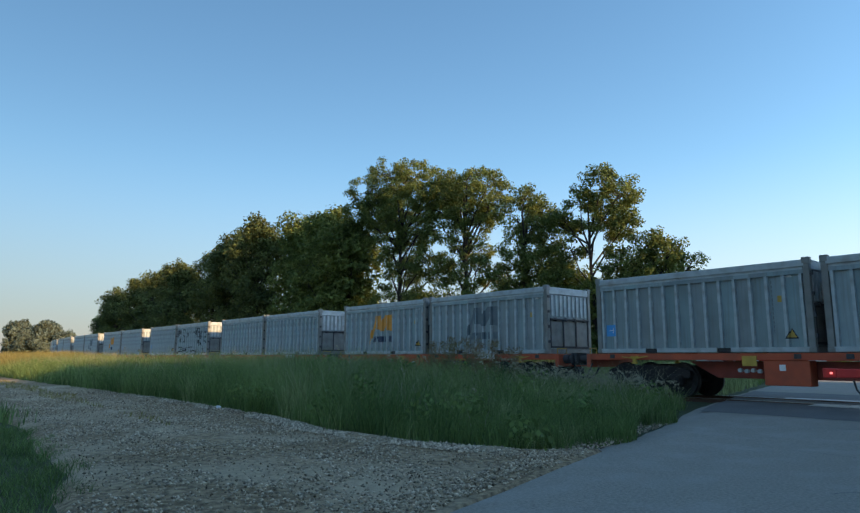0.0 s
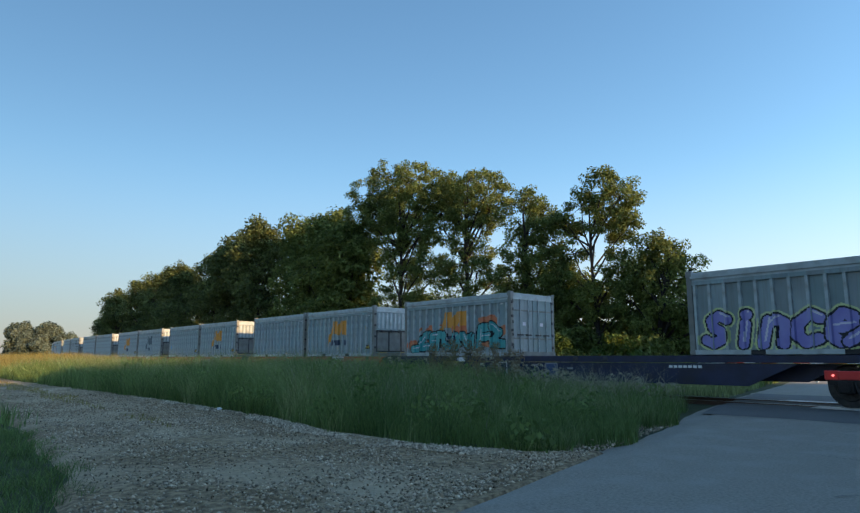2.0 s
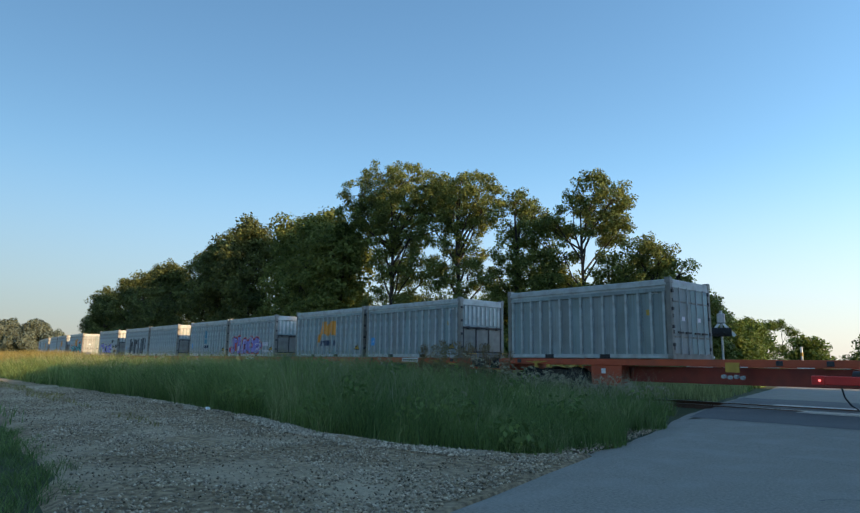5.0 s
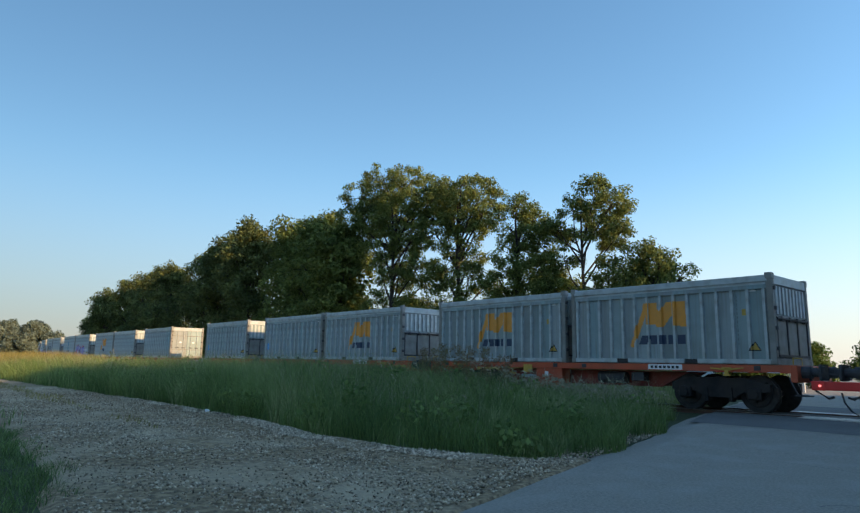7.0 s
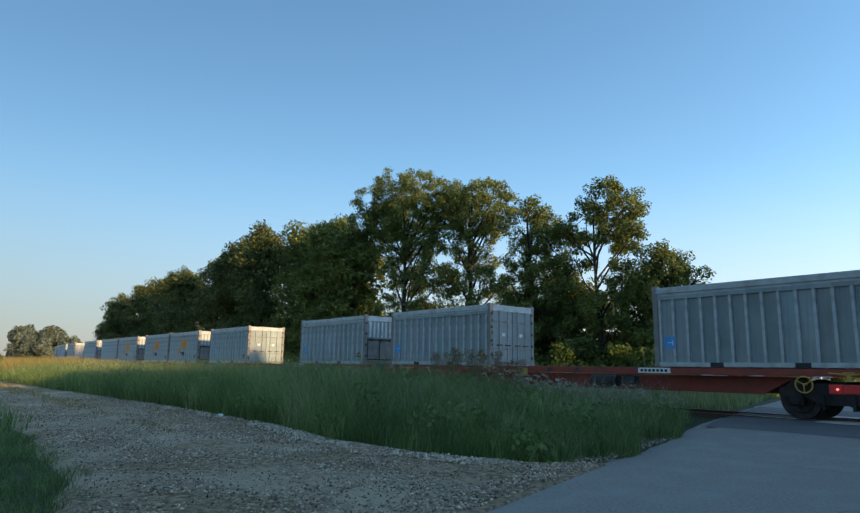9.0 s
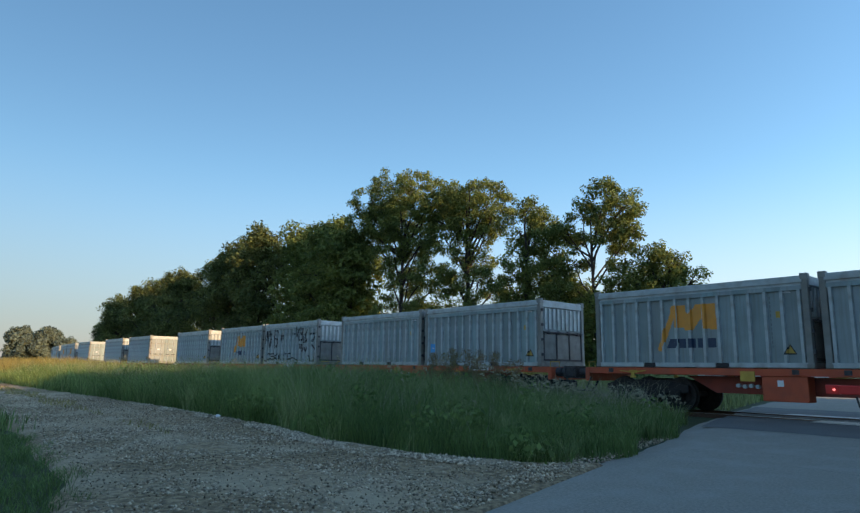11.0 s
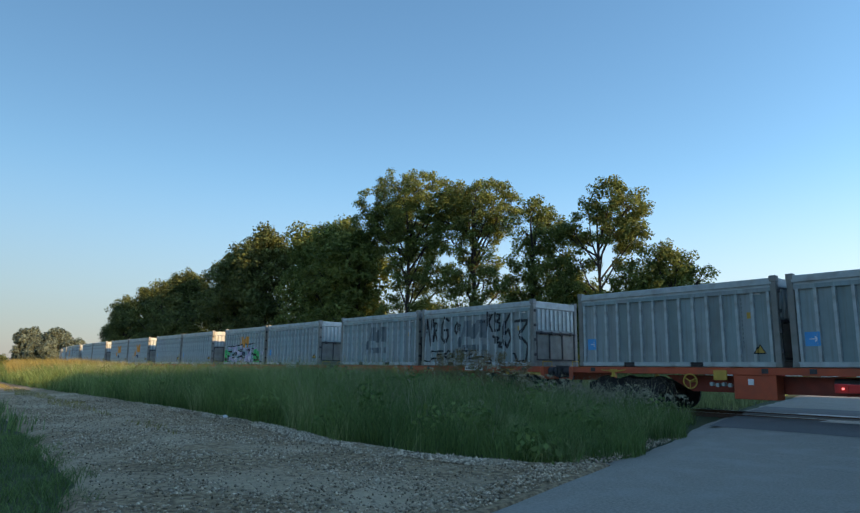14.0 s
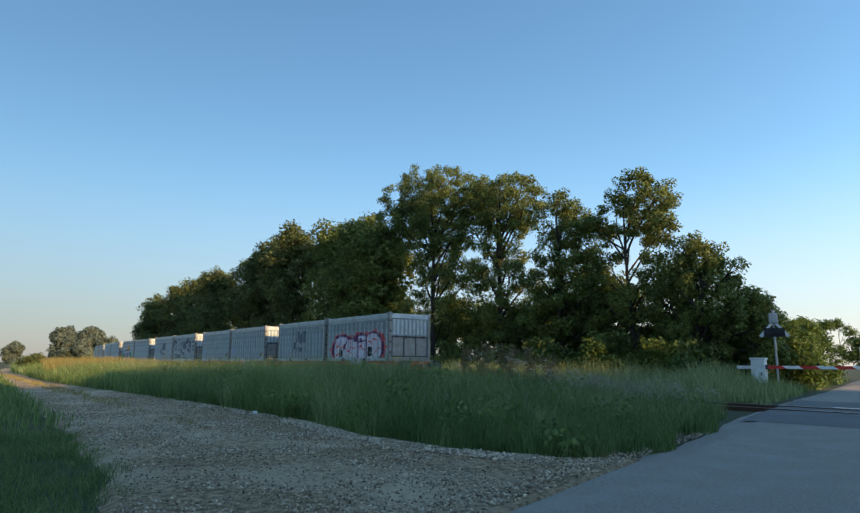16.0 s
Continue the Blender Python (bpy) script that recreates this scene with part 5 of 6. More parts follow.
def build_trees():
    Y = 30.0
    lab = "broad-leaved tree with a dark green, sunlit crown behind the railway"
    grp = "row of trees behind the railway"
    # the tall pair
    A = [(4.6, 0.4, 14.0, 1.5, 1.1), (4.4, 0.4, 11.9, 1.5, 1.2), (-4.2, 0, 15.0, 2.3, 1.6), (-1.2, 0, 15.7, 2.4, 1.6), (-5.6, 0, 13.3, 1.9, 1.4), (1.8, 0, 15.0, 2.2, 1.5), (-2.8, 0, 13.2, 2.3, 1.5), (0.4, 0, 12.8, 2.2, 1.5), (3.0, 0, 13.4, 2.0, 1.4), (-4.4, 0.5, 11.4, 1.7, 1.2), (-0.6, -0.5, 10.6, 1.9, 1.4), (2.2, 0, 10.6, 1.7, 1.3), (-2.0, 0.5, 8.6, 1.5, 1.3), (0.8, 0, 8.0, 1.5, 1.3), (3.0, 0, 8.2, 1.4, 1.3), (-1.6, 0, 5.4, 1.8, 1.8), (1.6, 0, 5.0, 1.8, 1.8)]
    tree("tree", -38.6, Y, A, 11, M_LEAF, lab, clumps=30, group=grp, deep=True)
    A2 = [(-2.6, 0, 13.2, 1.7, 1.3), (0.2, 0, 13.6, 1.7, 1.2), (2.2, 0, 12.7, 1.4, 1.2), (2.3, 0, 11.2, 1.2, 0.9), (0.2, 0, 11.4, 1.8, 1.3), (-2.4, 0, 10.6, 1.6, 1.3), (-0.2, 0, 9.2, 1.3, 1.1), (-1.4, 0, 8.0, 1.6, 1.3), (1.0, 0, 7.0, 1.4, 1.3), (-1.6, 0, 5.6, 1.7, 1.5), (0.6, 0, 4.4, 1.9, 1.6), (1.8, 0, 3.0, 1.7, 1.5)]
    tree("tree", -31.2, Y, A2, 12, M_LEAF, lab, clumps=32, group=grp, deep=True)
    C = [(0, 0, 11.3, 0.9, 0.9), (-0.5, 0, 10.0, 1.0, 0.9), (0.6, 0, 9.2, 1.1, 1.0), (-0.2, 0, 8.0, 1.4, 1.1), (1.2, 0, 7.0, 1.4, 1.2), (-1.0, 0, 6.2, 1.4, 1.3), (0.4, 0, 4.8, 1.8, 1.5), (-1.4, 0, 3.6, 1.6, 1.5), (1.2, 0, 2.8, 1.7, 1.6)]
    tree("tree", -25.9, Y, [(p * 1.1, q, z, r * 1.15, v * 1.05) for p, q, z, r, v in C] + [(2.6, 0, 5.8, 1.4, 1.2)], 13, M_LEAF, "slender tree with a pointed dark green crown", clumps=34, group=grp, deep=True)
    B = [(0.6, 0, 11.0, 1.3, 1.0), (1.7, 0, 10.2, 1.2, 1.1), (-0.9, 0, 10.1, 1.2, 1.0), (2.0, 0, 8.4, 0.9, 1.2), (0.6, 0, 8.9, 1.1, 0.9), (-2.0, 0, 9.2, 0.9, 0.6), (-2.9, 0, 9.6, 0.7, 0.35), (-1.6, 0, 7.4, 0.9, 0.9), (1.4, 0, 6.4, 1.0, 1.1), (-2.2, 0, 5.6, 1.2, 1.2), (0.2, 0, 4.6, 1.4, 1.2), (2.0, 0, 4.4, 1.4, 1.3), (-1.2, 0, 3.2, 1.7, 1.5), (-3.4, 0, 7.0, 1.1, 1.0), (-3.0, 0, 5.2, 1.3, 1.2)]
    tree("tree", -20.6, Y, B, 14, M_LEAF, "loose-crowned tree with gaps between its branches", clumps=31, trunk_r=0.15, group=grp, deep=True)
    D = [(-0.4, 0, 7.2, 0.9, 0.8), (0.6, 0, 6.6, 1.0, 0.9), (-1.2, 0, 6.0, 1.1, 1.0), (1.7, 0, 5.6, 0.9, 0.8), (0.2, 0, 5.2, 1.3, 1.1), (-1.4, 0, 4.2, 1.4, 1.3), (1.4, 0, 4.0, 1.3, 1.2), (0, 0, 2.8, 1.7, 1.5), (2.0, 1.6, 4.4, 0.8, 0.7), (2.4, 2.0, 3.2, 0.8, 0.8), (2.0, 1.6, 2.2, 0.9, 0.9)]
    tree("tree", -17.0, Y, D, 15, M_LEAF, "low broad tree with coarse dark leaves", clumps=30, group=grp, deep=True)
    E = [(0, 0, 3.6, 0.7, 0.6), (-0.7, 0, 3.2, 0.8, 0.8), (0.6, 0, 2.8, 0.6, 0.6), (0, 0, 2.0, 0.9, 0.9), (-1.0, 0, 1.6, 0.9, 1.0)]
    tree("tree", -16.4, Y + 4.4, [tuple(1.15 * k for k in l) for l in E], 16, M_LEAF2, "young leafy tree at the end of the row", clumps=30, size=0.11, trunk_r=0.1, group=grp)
    far = [(-45.5, 11.8, 5.6, 21), (-50.5, 14.0, 6.0, 22), (-57.0, 14.4, 6.0, 23), (-63.5, 15.2, 6.6, 24), (-70.0, 14.8, 6.6, 25), (-78.0, 13.8, 7.0, 26), (-87.0, 13.0, 7.0, 27), (-97.0, 13.2, 7.6, 28), (-107.0, 13.1, 8.0, 29), (-118.0, 11.6, 8.0, 30), (-127.0, 8.8, 6.0, 31), (-135.0, 5.0, 5.0, 32)]
    for i, (x, h, wd, seed) in enumerate(far):
        tree("tree", x, Y + (i % 3) * 0.8, fill_lobes(wd * 1.25, 1.5, h * 1.04, seed, 22, 2.0 if h > 10 else 1.6), seed, M_LEAFSHADE if i > 2 else M_LEAF, lab, clumps=20, per=38, size=0.16, spread=0.42, trunk_r=0.3, group=grp)
    # undergrowth below the row
    rng = random.Random(5)
    sh = None
    for i in range(26):
        x = -17.5 - i * 4.1 + rng.uniform(-1, 1)
        lob = [(-1.3, 0, 1.0, 1.1, 0.9), (0.2, 0.2, 1.7, 1.2, 1.0), (1.4, -0.2, 1.1, 1.0, 0.9), (0, -0.8, 0.8, 1.0, 0.7)]
        if sh is None:
            sh = tree("shrub", x, Y - 2.4, lob, 41, M_LEAF, "dense dark green shrub below the trees", clumps=40, per=24, size=0.13, spread=0.28, trunk_r=0.06, bare=0.1, category="shrub", group="undergrowth below the trees")
        else:
            k = copy_thing(sh, pose(x, Y - 2.2 + rng.uniform(-0.8, 1.2), rng.uniform(-0.2, 0.6), 0, 0, rng.uniform(0, 360)))
    # younger growth that closes the row from behind
    for i in range(12):
        x = -18.5 - i * 4.4 + rng.uniform(-0.8, 0.8)
        hh = 4.2 if i == 0 else rng.uniform(5.2, 6.8)
        tree("young_tree", x, Y + 2.2 + rng.uniform(-0.6, 0.6), fill_lobes(5.6, 0.8, hh, 140 + i, 12, 1.25), 140 + i, M_LEAF, "young dark tree in the shade of the tall row", clumps=26, per=34, size=0.14, spread=0.36, trunk_r=0.1, group="young trees in the row")
    # bright bushes in the sun at the foot of the row
    for x, y, seed in ((-21.0, 26.3, 51), (-17.6, 26.6, 52), (-24.5, 26.8, 53)):
        tree("bush", x, y, [(-0.8, 0, 1.1, 0.8, 0.7), (0.7, 0, 1.5, 0.8, 0.8), (0, 0.3, 2.0, 0.7, 0.5), (1.5, 0, 1.0, 0.6, 0.6)], seed, M_LEAF2, "light green bush catching the sun beside the track", clumps=40, per=20, size=0.1, spread=0.2, trunk_r=0.04, category="bush")
    tree("bush", -46.0, 2.0, fill_lobes(3.0, 0.2, 1.7, 57, 6, 0.6), 57, M_LEAF2, "low green bush on the verge of the lane", clumps=40, per=20, size=0.1, spread=0.2, trunk_r=0.04, category="bush")
    for i, (x, y, h) in enumerate(((-84.0, 8.6, 1.7), (-92.0, 9.4, 2.0), (-101.0, 10.4, 2.1))):
        tree("bush", x, y, fill_lobes(4.5, 0.2, h, 120 + i, 8, 0.7), 120 + i, M_LEAFSHADE, "low dark bush on the far verge of the lane", clumps=34, per=20, size=0.12, spread=0.25, trunk_r=0.04, category="bush", group="bushes along the lane")
    # scrub on the far side of the crossing, along the road
    for i, (x, y, h, wd) in enumerate(((-15.5, 36, 3.0, 3.5), (-17.5, 41, 3.6, 4.0), (-15.0, 47, 3.0, 3.0), (-19.8, 50, 4.2, 4.5), (-23.0, 57, 4.6, 5.0), (-14.2, 58, 3.6, 3.6), (-13.0, 66, 3.8, 4.0), (-10.0, 62, 3.2, 3.0), (-16.8, 34, 2.4, 3.0), (-19.5, 36, 3.2, 3.6), (-23.0, 37, 4.0, 4.0), (-19.3, 45, 4.2, 4.2), (-21.6, 53, 4.8, 4.6), (-24.6, 63, 5.4, 5.0), (-28.6, 77, 6.2, 6.0), (-33.5, 94, 7.4, 7.0), (-27.0, 66, 5.6, 5.0))):
        tree("bush", x, y, fill_lobes(wd, 0.4, h, 60 + i, 8, 0.8), 60 + i, M_LEAF2, "tall sunlit scrub beside the road beyond the crossing", clumps=34, per=28, size=0.11, spread=0.28, trunk_r=0.07, category="bush", group="scrub beyond the crossing")
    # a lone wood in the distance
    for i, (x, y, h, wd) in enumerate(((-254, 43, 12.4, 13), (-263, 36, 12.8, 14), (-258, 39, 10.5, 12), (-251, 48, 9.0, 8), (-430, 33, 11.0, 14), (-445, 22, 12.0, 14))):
        tree("tree", x, y, fill_lobes(wd, 0.8, h, 80 + i, 14, 2.4), 80 + i, M_LEAFFAR, "distant round-crowned tree, paled for the haze", clumps=16, per=44, size=0.42, spread=0.8, trunk_r=0.35, group="distant copse")
    # the unseen wood east of the crossing, inferred from its shadow over the lane
    w = None
    # single trees past the row are added only to shape the shade
    spots = [(25 + (i % 2) * 4.5, -34 + i * 4.6, 1.5) for i in range(10)] + [(26, 25.6, 1.0), (45, 24.2, 1.75), (62, 24.0, 2.1), (70, 28.0, 2.1), (27, 10.6, 1.5), (27.5, 15.4, 1.5), (31, 33.5, 1.0), (29, 30.2, 0.5)]
    for i, (x, y, k) in enumerate(spots):
        if w is None:
            w = tree("tree", x, y, fill_lobes(8.0, 0.8, 23.0, 90, 34, 2.4), 90, M_LEAF, "dense tree of the unseen wood east of the road", clumps=26, per=9, size=0.72, spread=0.6, trunk_r=0.3, bare=0.1, group="wood east of the road")
        elif k == 0.5:
            tree("tree", x, y, fill_lobes(8.0, 0.8, 20.5, 92, 30, 2.3), 92, M_LEAF, "dense middling tree added to the unseen wood for shade", clumps=26, per=9, size=0.72, spread=0.6, trunk_r=0.3, bare=0.1, group="wood east of the road")
        elif k == 1.0:
            tree("tree", x, y, fill_lobes(8.0, 0.8, 15.2, 91, 24, 2.2), 91, M_LEAF, "dense lower tree added to the unseen wood for shade", clumps=26, per=9, size=0.72, spread=0.6, trunk_r=0.3, bare=0.1, group="wood east of the road")
        else:
            copy_thing(w, pose(x, y, 0, 0, 0, 47 * i))
    # lower trees added out of view right of the road, to shade the row's foot
    for i, (x, y, h) in enumerate(((1.0, 34.6, 10.0), (6.0, 36.8, 13.0), (24.0, 31.5, 14.2), (23.5, 36.6, 13.0))):
        tree("tree", x, y, fill_lobes(5.0, 0.8, h, 95 + i, 20, 1.6), 95 + i, M_LEAF, "dense tree added out of view for its shade", clumps=24, per=14, size=0.5, spread=0.5, trunk_r=0.22, bare=0.1, group="roadside trees beyond the crossing")


# ---- grass ----
def blades(name, pts, heights, width, m, label, rng, lean=0.6):
    """Grass as tapered, bent blades, one object."""
    n = len(pts)
    ang = rng.uniform(0, 2 * math.pi, n)
    d = np.stack([np.cos(ang), np.sin(ang), np.zeros(n)], 1)
    la = rng.uniform(0, 2 * math.pi, n)
    bend = np.stack([np.cos(la), np.sin(la), np.zeros(n)], 1) * (heights * rng.uniform(0.1, 1.0, n) * lean)[:, None]
    w = (width * rng.uniform(0.6, 1.4, n))[:, None] * d
    up = np.zeros((n, 3))
    up[:, 2] = heights
    b = np.asarray(pts)
    v = np.stack([b - w, b + w, b + up * 0.55 + bend * 0.3 + w * 0.7, b + up * 0.55 + bend * 0.3 - w * 0.7, b + up + bend], 1).reshape(-1, 3)
    k = np.arange(n)[:, None] * 5
    loops = np.concatenate([k, k + 1, k + 2, k + 3, k + 3, k + 2, k + 4], 1).ravel()
    me = fast_mesh(name, v, loops, np.tile([4, 3], n), m)
    return tagged(new(name, me), label, "grass", kind="stuff")


def scatter(rng, x0, x1, y0, y1, density, test, zf):
    n = int((x1 - x0) * (y1 - y0) * density)
    x, y = rng.uniform(x0, x1, n), rng.uniform(y0, y1, n)
    keep = test(x, y)
    x, y = x[keep], y[keep]
    return np.stack([x, y, np.array([zf(a, b) for a, b in zip(x, y)]) - 0.03], 1)


def patchy(x, y, f=0.6):
    return np.array([noise.noise((a * f, b * f, 9.0)) for a, b in zip(x, y)])


def verge_test(x, y):
    s = -x
    edge = np.interp(s, [5.4, 5.9, 7.6, 9.7, 12.6, 20, 26, 37, 47, 90, 140], [7.6, 6.76, 6.16, 6.0, 6.45, 6.6, 6.4, 5.9, 5.7, 7.0, 12.0])
    return (y > edge + 0.1 * np.sin(s * 3.1) + 0.07 * np.sin(s * 7.7)) & (x < -(3.2 + 0.29 * y) + 0.25 * np.sin(y * 2.3) - 0.45 * (y > 12.5)) & (s > 5.45)


def verge_height(p):
    s, y = -p[:, 0], p[:, 1]
    lip = np.clip((s - (3.2 + 0.29 * y)) / 9.0, 0, 1)
    front = np.clip((y - 5.8) / 2.2, 0, 1)
    return (0.47 + 0.77 * lip ** 0.9) * (0.62 + 0.38 * front) * (1 + 0.22 * patchy(p[:, 0], y, 0.5) + 0.45 * patchy(p[:, 0], y, 1.5)) * np.where(y > 14.2, 0.8, 1.0)


def build_grass():
    rng = np.random.default_rng(3)
    tall = "tall green meadow grass growing between the lane and the rails"
    for x0, x1, dens, wd in ((-26, -5.4, 420, 0.006), (-60, -26, 120, 0.011), (-140, -60, 28, 0.028)):
        p = scatter(rng, x0, x1, 5.5, 15.6, dens, verge_test, bank_z)
        h = verge_height(p) * rng.uniform(0.55, 1.12, len(p))
        pale = patchy(p[:, 0], p[:, 1], 0.8) + rng.normal(0, 0.22, len(p)) > 0.42 - 0.05 * np.clip(p[:, 1] - 6.0, 0, 6)
        blades("tall_grass", p[~pale], h[~pale], wd, M_BLADE, tall, rng, 0.9)
        blades("tall_grass", p[pale], h[pale] * 1.04, wd * 0.85, M_BLADEPALE, "paler bent meadow grass growing in patches", rng, 1.0)
    # a thick fringe where the meadow meets the road
    p = scatter(rng, -10.5, -5.4, 6.2, 13.5, 330, lambda x, y: verge_test(x, y) & (x > -(3.2 + 0.29 * y) - 1.6), bank_z)
    blades("tall_grass", p, verge_height(p) * rng.uniform(0.5, 1.05, len(p)), 0.006, M_BLADE, "dense green grass leaning over the edge of the road", rng, 1.1)
    # leafy herbs between the blades
    p = scatter(rng, -40, -5.6, 5.6, 14.0, 1.1, lambda x, y: verge_test(x, y) & (patchy(x, y, 0.7) < 0.22), bank_z)
    p[:, 2] += verge_height(p) * rng.uniform(0.25, 0.85, len(p))
    herb = leaves_mesh("meadow_herbs", p, 46, 0.19, 0.058, M_HERB, rng)
    tagged(new("meadow_herbs", herb), "leafy green herbs growing among the meadow grass", "weeds", kind="stuff")
    p = scatter(rng, -105, -54, 5.6, 15.5, 70, lambda x, y: verge_test(x, y) & (y > -0.117 * x), bank_z)
    blades("ripe_grass", p, rng.uniform(1.0, 1.8, len(p)) * (1 + 0.25 * patchy(p[:, 0], p[:, 1], 0.3)), 0.018, M_BLADEDRY, "ripe yellow grass glowing in the low sun", rng)
    # seed heads above the grass
    p = scatter(rng, -60, -7, 7.2, 15.4, 18, lambda x, y: verge_test(x, y) & (patchy(x, y, 0.35) > -0.1), bank_z)
    h = verge_height(p) * rng.uniform(0.95, 1.2, len(p))
    blades("seed_stalks", p, h, 0.0055, M_SEED, "pale stalks with seed heads above the grass", rng, 0.55)
    p2 = scatter(rng, -13.5, -8.2, 12.6, 15.4, 40, lambda x, y: verge_test(x, y), bank_z)
    blades("seed_stalks", p2, rng.uniform(0.7, 1.2, len(p2)), 0.009, M_SEED, "pale nodding grass stalks beside the rails", rng, 1.1)
    # feathery heads that hang over in one direction
    q = np.concatenate([scatter(rng, -14.5, -8.0, 12.4, 15.6, 7, lambda x, y: verge_test(x, y), bank_z), scatter(rng, -40, -9, 9.0, 15.4, 0.7, lambda x, y: verge_test(x, y) & (patchy(x, y, 0.4) > 0.0), bank_z)])
    q[:, 2] += np.maximum(verge_height(q) * rng.uniform(0.9, 1.25, len(q)), 0.62)
    steps = np.concatenate([q + np.array([0.06 * k, -0.02 * k, 0.025 * k - 0.014 * k * k]) * rng.uniform(0.7, 1.3, (len(q), 1)) for k in range(5)])
    tagged(new("seed_heads", leaves_mesh("seed_heads", steps, 6, 0.020, 0.022, M_SEED, rng)), "feathery pale seed heads nodding over the grass", "grass", kind="stuff")
    # brown docks in the meadow
    for i, (x, y, h) in enumerate(((-14.6, 13.2, 1.6), (-14.0, 13.6, 1.7), (-13.4, 13.3, 1.55), (-15.0, 13.8, 1.75), (-12.9, 13.5, 1.6), (-12.4, 13.9, 1.4), (-15.5, 13.4, 1.6))):
        c = np.array([[x + rng.normal(0, 0.12), y + rng.normal(0, 0.12), bank_z(x, y) + h * f] for f in np.linspace(0.3, 1.0, 9) for _ in range(3)])
        t = new("dock_plant")
        bm = bmesh.new()
        for k in range(4):
            tube(bm, [(x + 0.05 * k - 0.1, y, 0), (x + 0.09 * k - 0.15, y + 0.03 * k, h * 0.6), (x + 0.14 * k - 0.22, y + 0.05 * k, h)], [0.012, 0.009, 0.005], 5)
        part("stalk", bm, M_WEED, t)
        tagged(part("seed_head", leaves_mesh("seed_head", c, 60, 0.075, 0.021, M_WEED, rng), None, t), kind="stuff")
        tagged(t, "tall brown dock gone to seed in the grass", "weed", "docks in the meadow")
    # beyond the rails
    p = scatter(rng, -70, -9.5, 20.6, 29.5, 95, lambda x, y: x < -(3.2 + 0.29 * y) - 0.3, bank_z)
    blades("rough_grass", p, rng.uniform(0.7, 1.55, len(p)) * (1 + 0.3 * patchy(p[:, 0], p[:, 1], 0.5)) * np.clip((p[:, 1] - 20.2) / 3.0, 0.3, 1) * np.clip((-p[:, 0] - 3.2 - 0.29 * p[:, 1]) / 4 + 0.25, 0.25, 1), 0.011, M_BLADEPALE, "rough green grass between the rails and the trees", rng)
    p = scatter(rng, -30, -12, 29.5, 60, 22, lambda x, y: x < -(3.2 + 0.29 * y) - 0.3, bank_z)
    blades("rough_grass", p, rng.uniform(0.25, 0.6, len(p)), 0.02, M_BLADE, "rough green grass beside the road beyond the crossing", rng)
    # near side of the lane
    def near_test(x, y):
        e = np.interp(-x, [-30, 2, 4.6, 6.0, 6.8, 8.0, 13.6, 25, 58, 90], [-9, -2.5, 0.4, 1.3, 1.5, 1.85, 2.2, 2.6, 4.0, 5.2])
        return y < e - 0.06 + 0.16 * np.sin(x * 4.3) + 0.1 * np.sin(x * 9.1)
    p = scatter(rng, -14, -4, -2.0, 2.6, 700, near_test, bank_z)
    blades("verge_grass", p, rng.uniform(0.04, 0.17, len(p)) * (1 + 0.9 * patchy(p[:, 0], p[:, 1], 1.2)), 0.004, M_BLADE, "short green verge grass along the gravel lane", rng, 1.3)
    p = scatter(rng, -70, -14, -5, 4.6, 60, near_test, bank_z)
    blades("verge_grass", p, rng.uniform(0.12, 0.45, len(p)), 0.012, M_BLADE, "green verge grass along the gravel lane", rng, 0.5)
    # the strip between the ruts, and tufts on the lane
    p = scatter(rng, -75, -12, 3.4, 5.6, 90, lambda x, y: np.abs(y - np.interp(-x, [13, 25, 58, 90], [4.2, 4.4, 4.9, 6.1])) < 0.5 * (0.15 + np.clip((-x - 12) / 20, 0, 0.7) + patchy(x, y, 0.4)), lambda x, y: 0.03)
    blades("lane_tufts", p, rng.uniform(0.03, 0.12, len(p)), 0.009, M_BLADEDRY, "low grass tufts between the ruts of the lane", rng, 0.7)


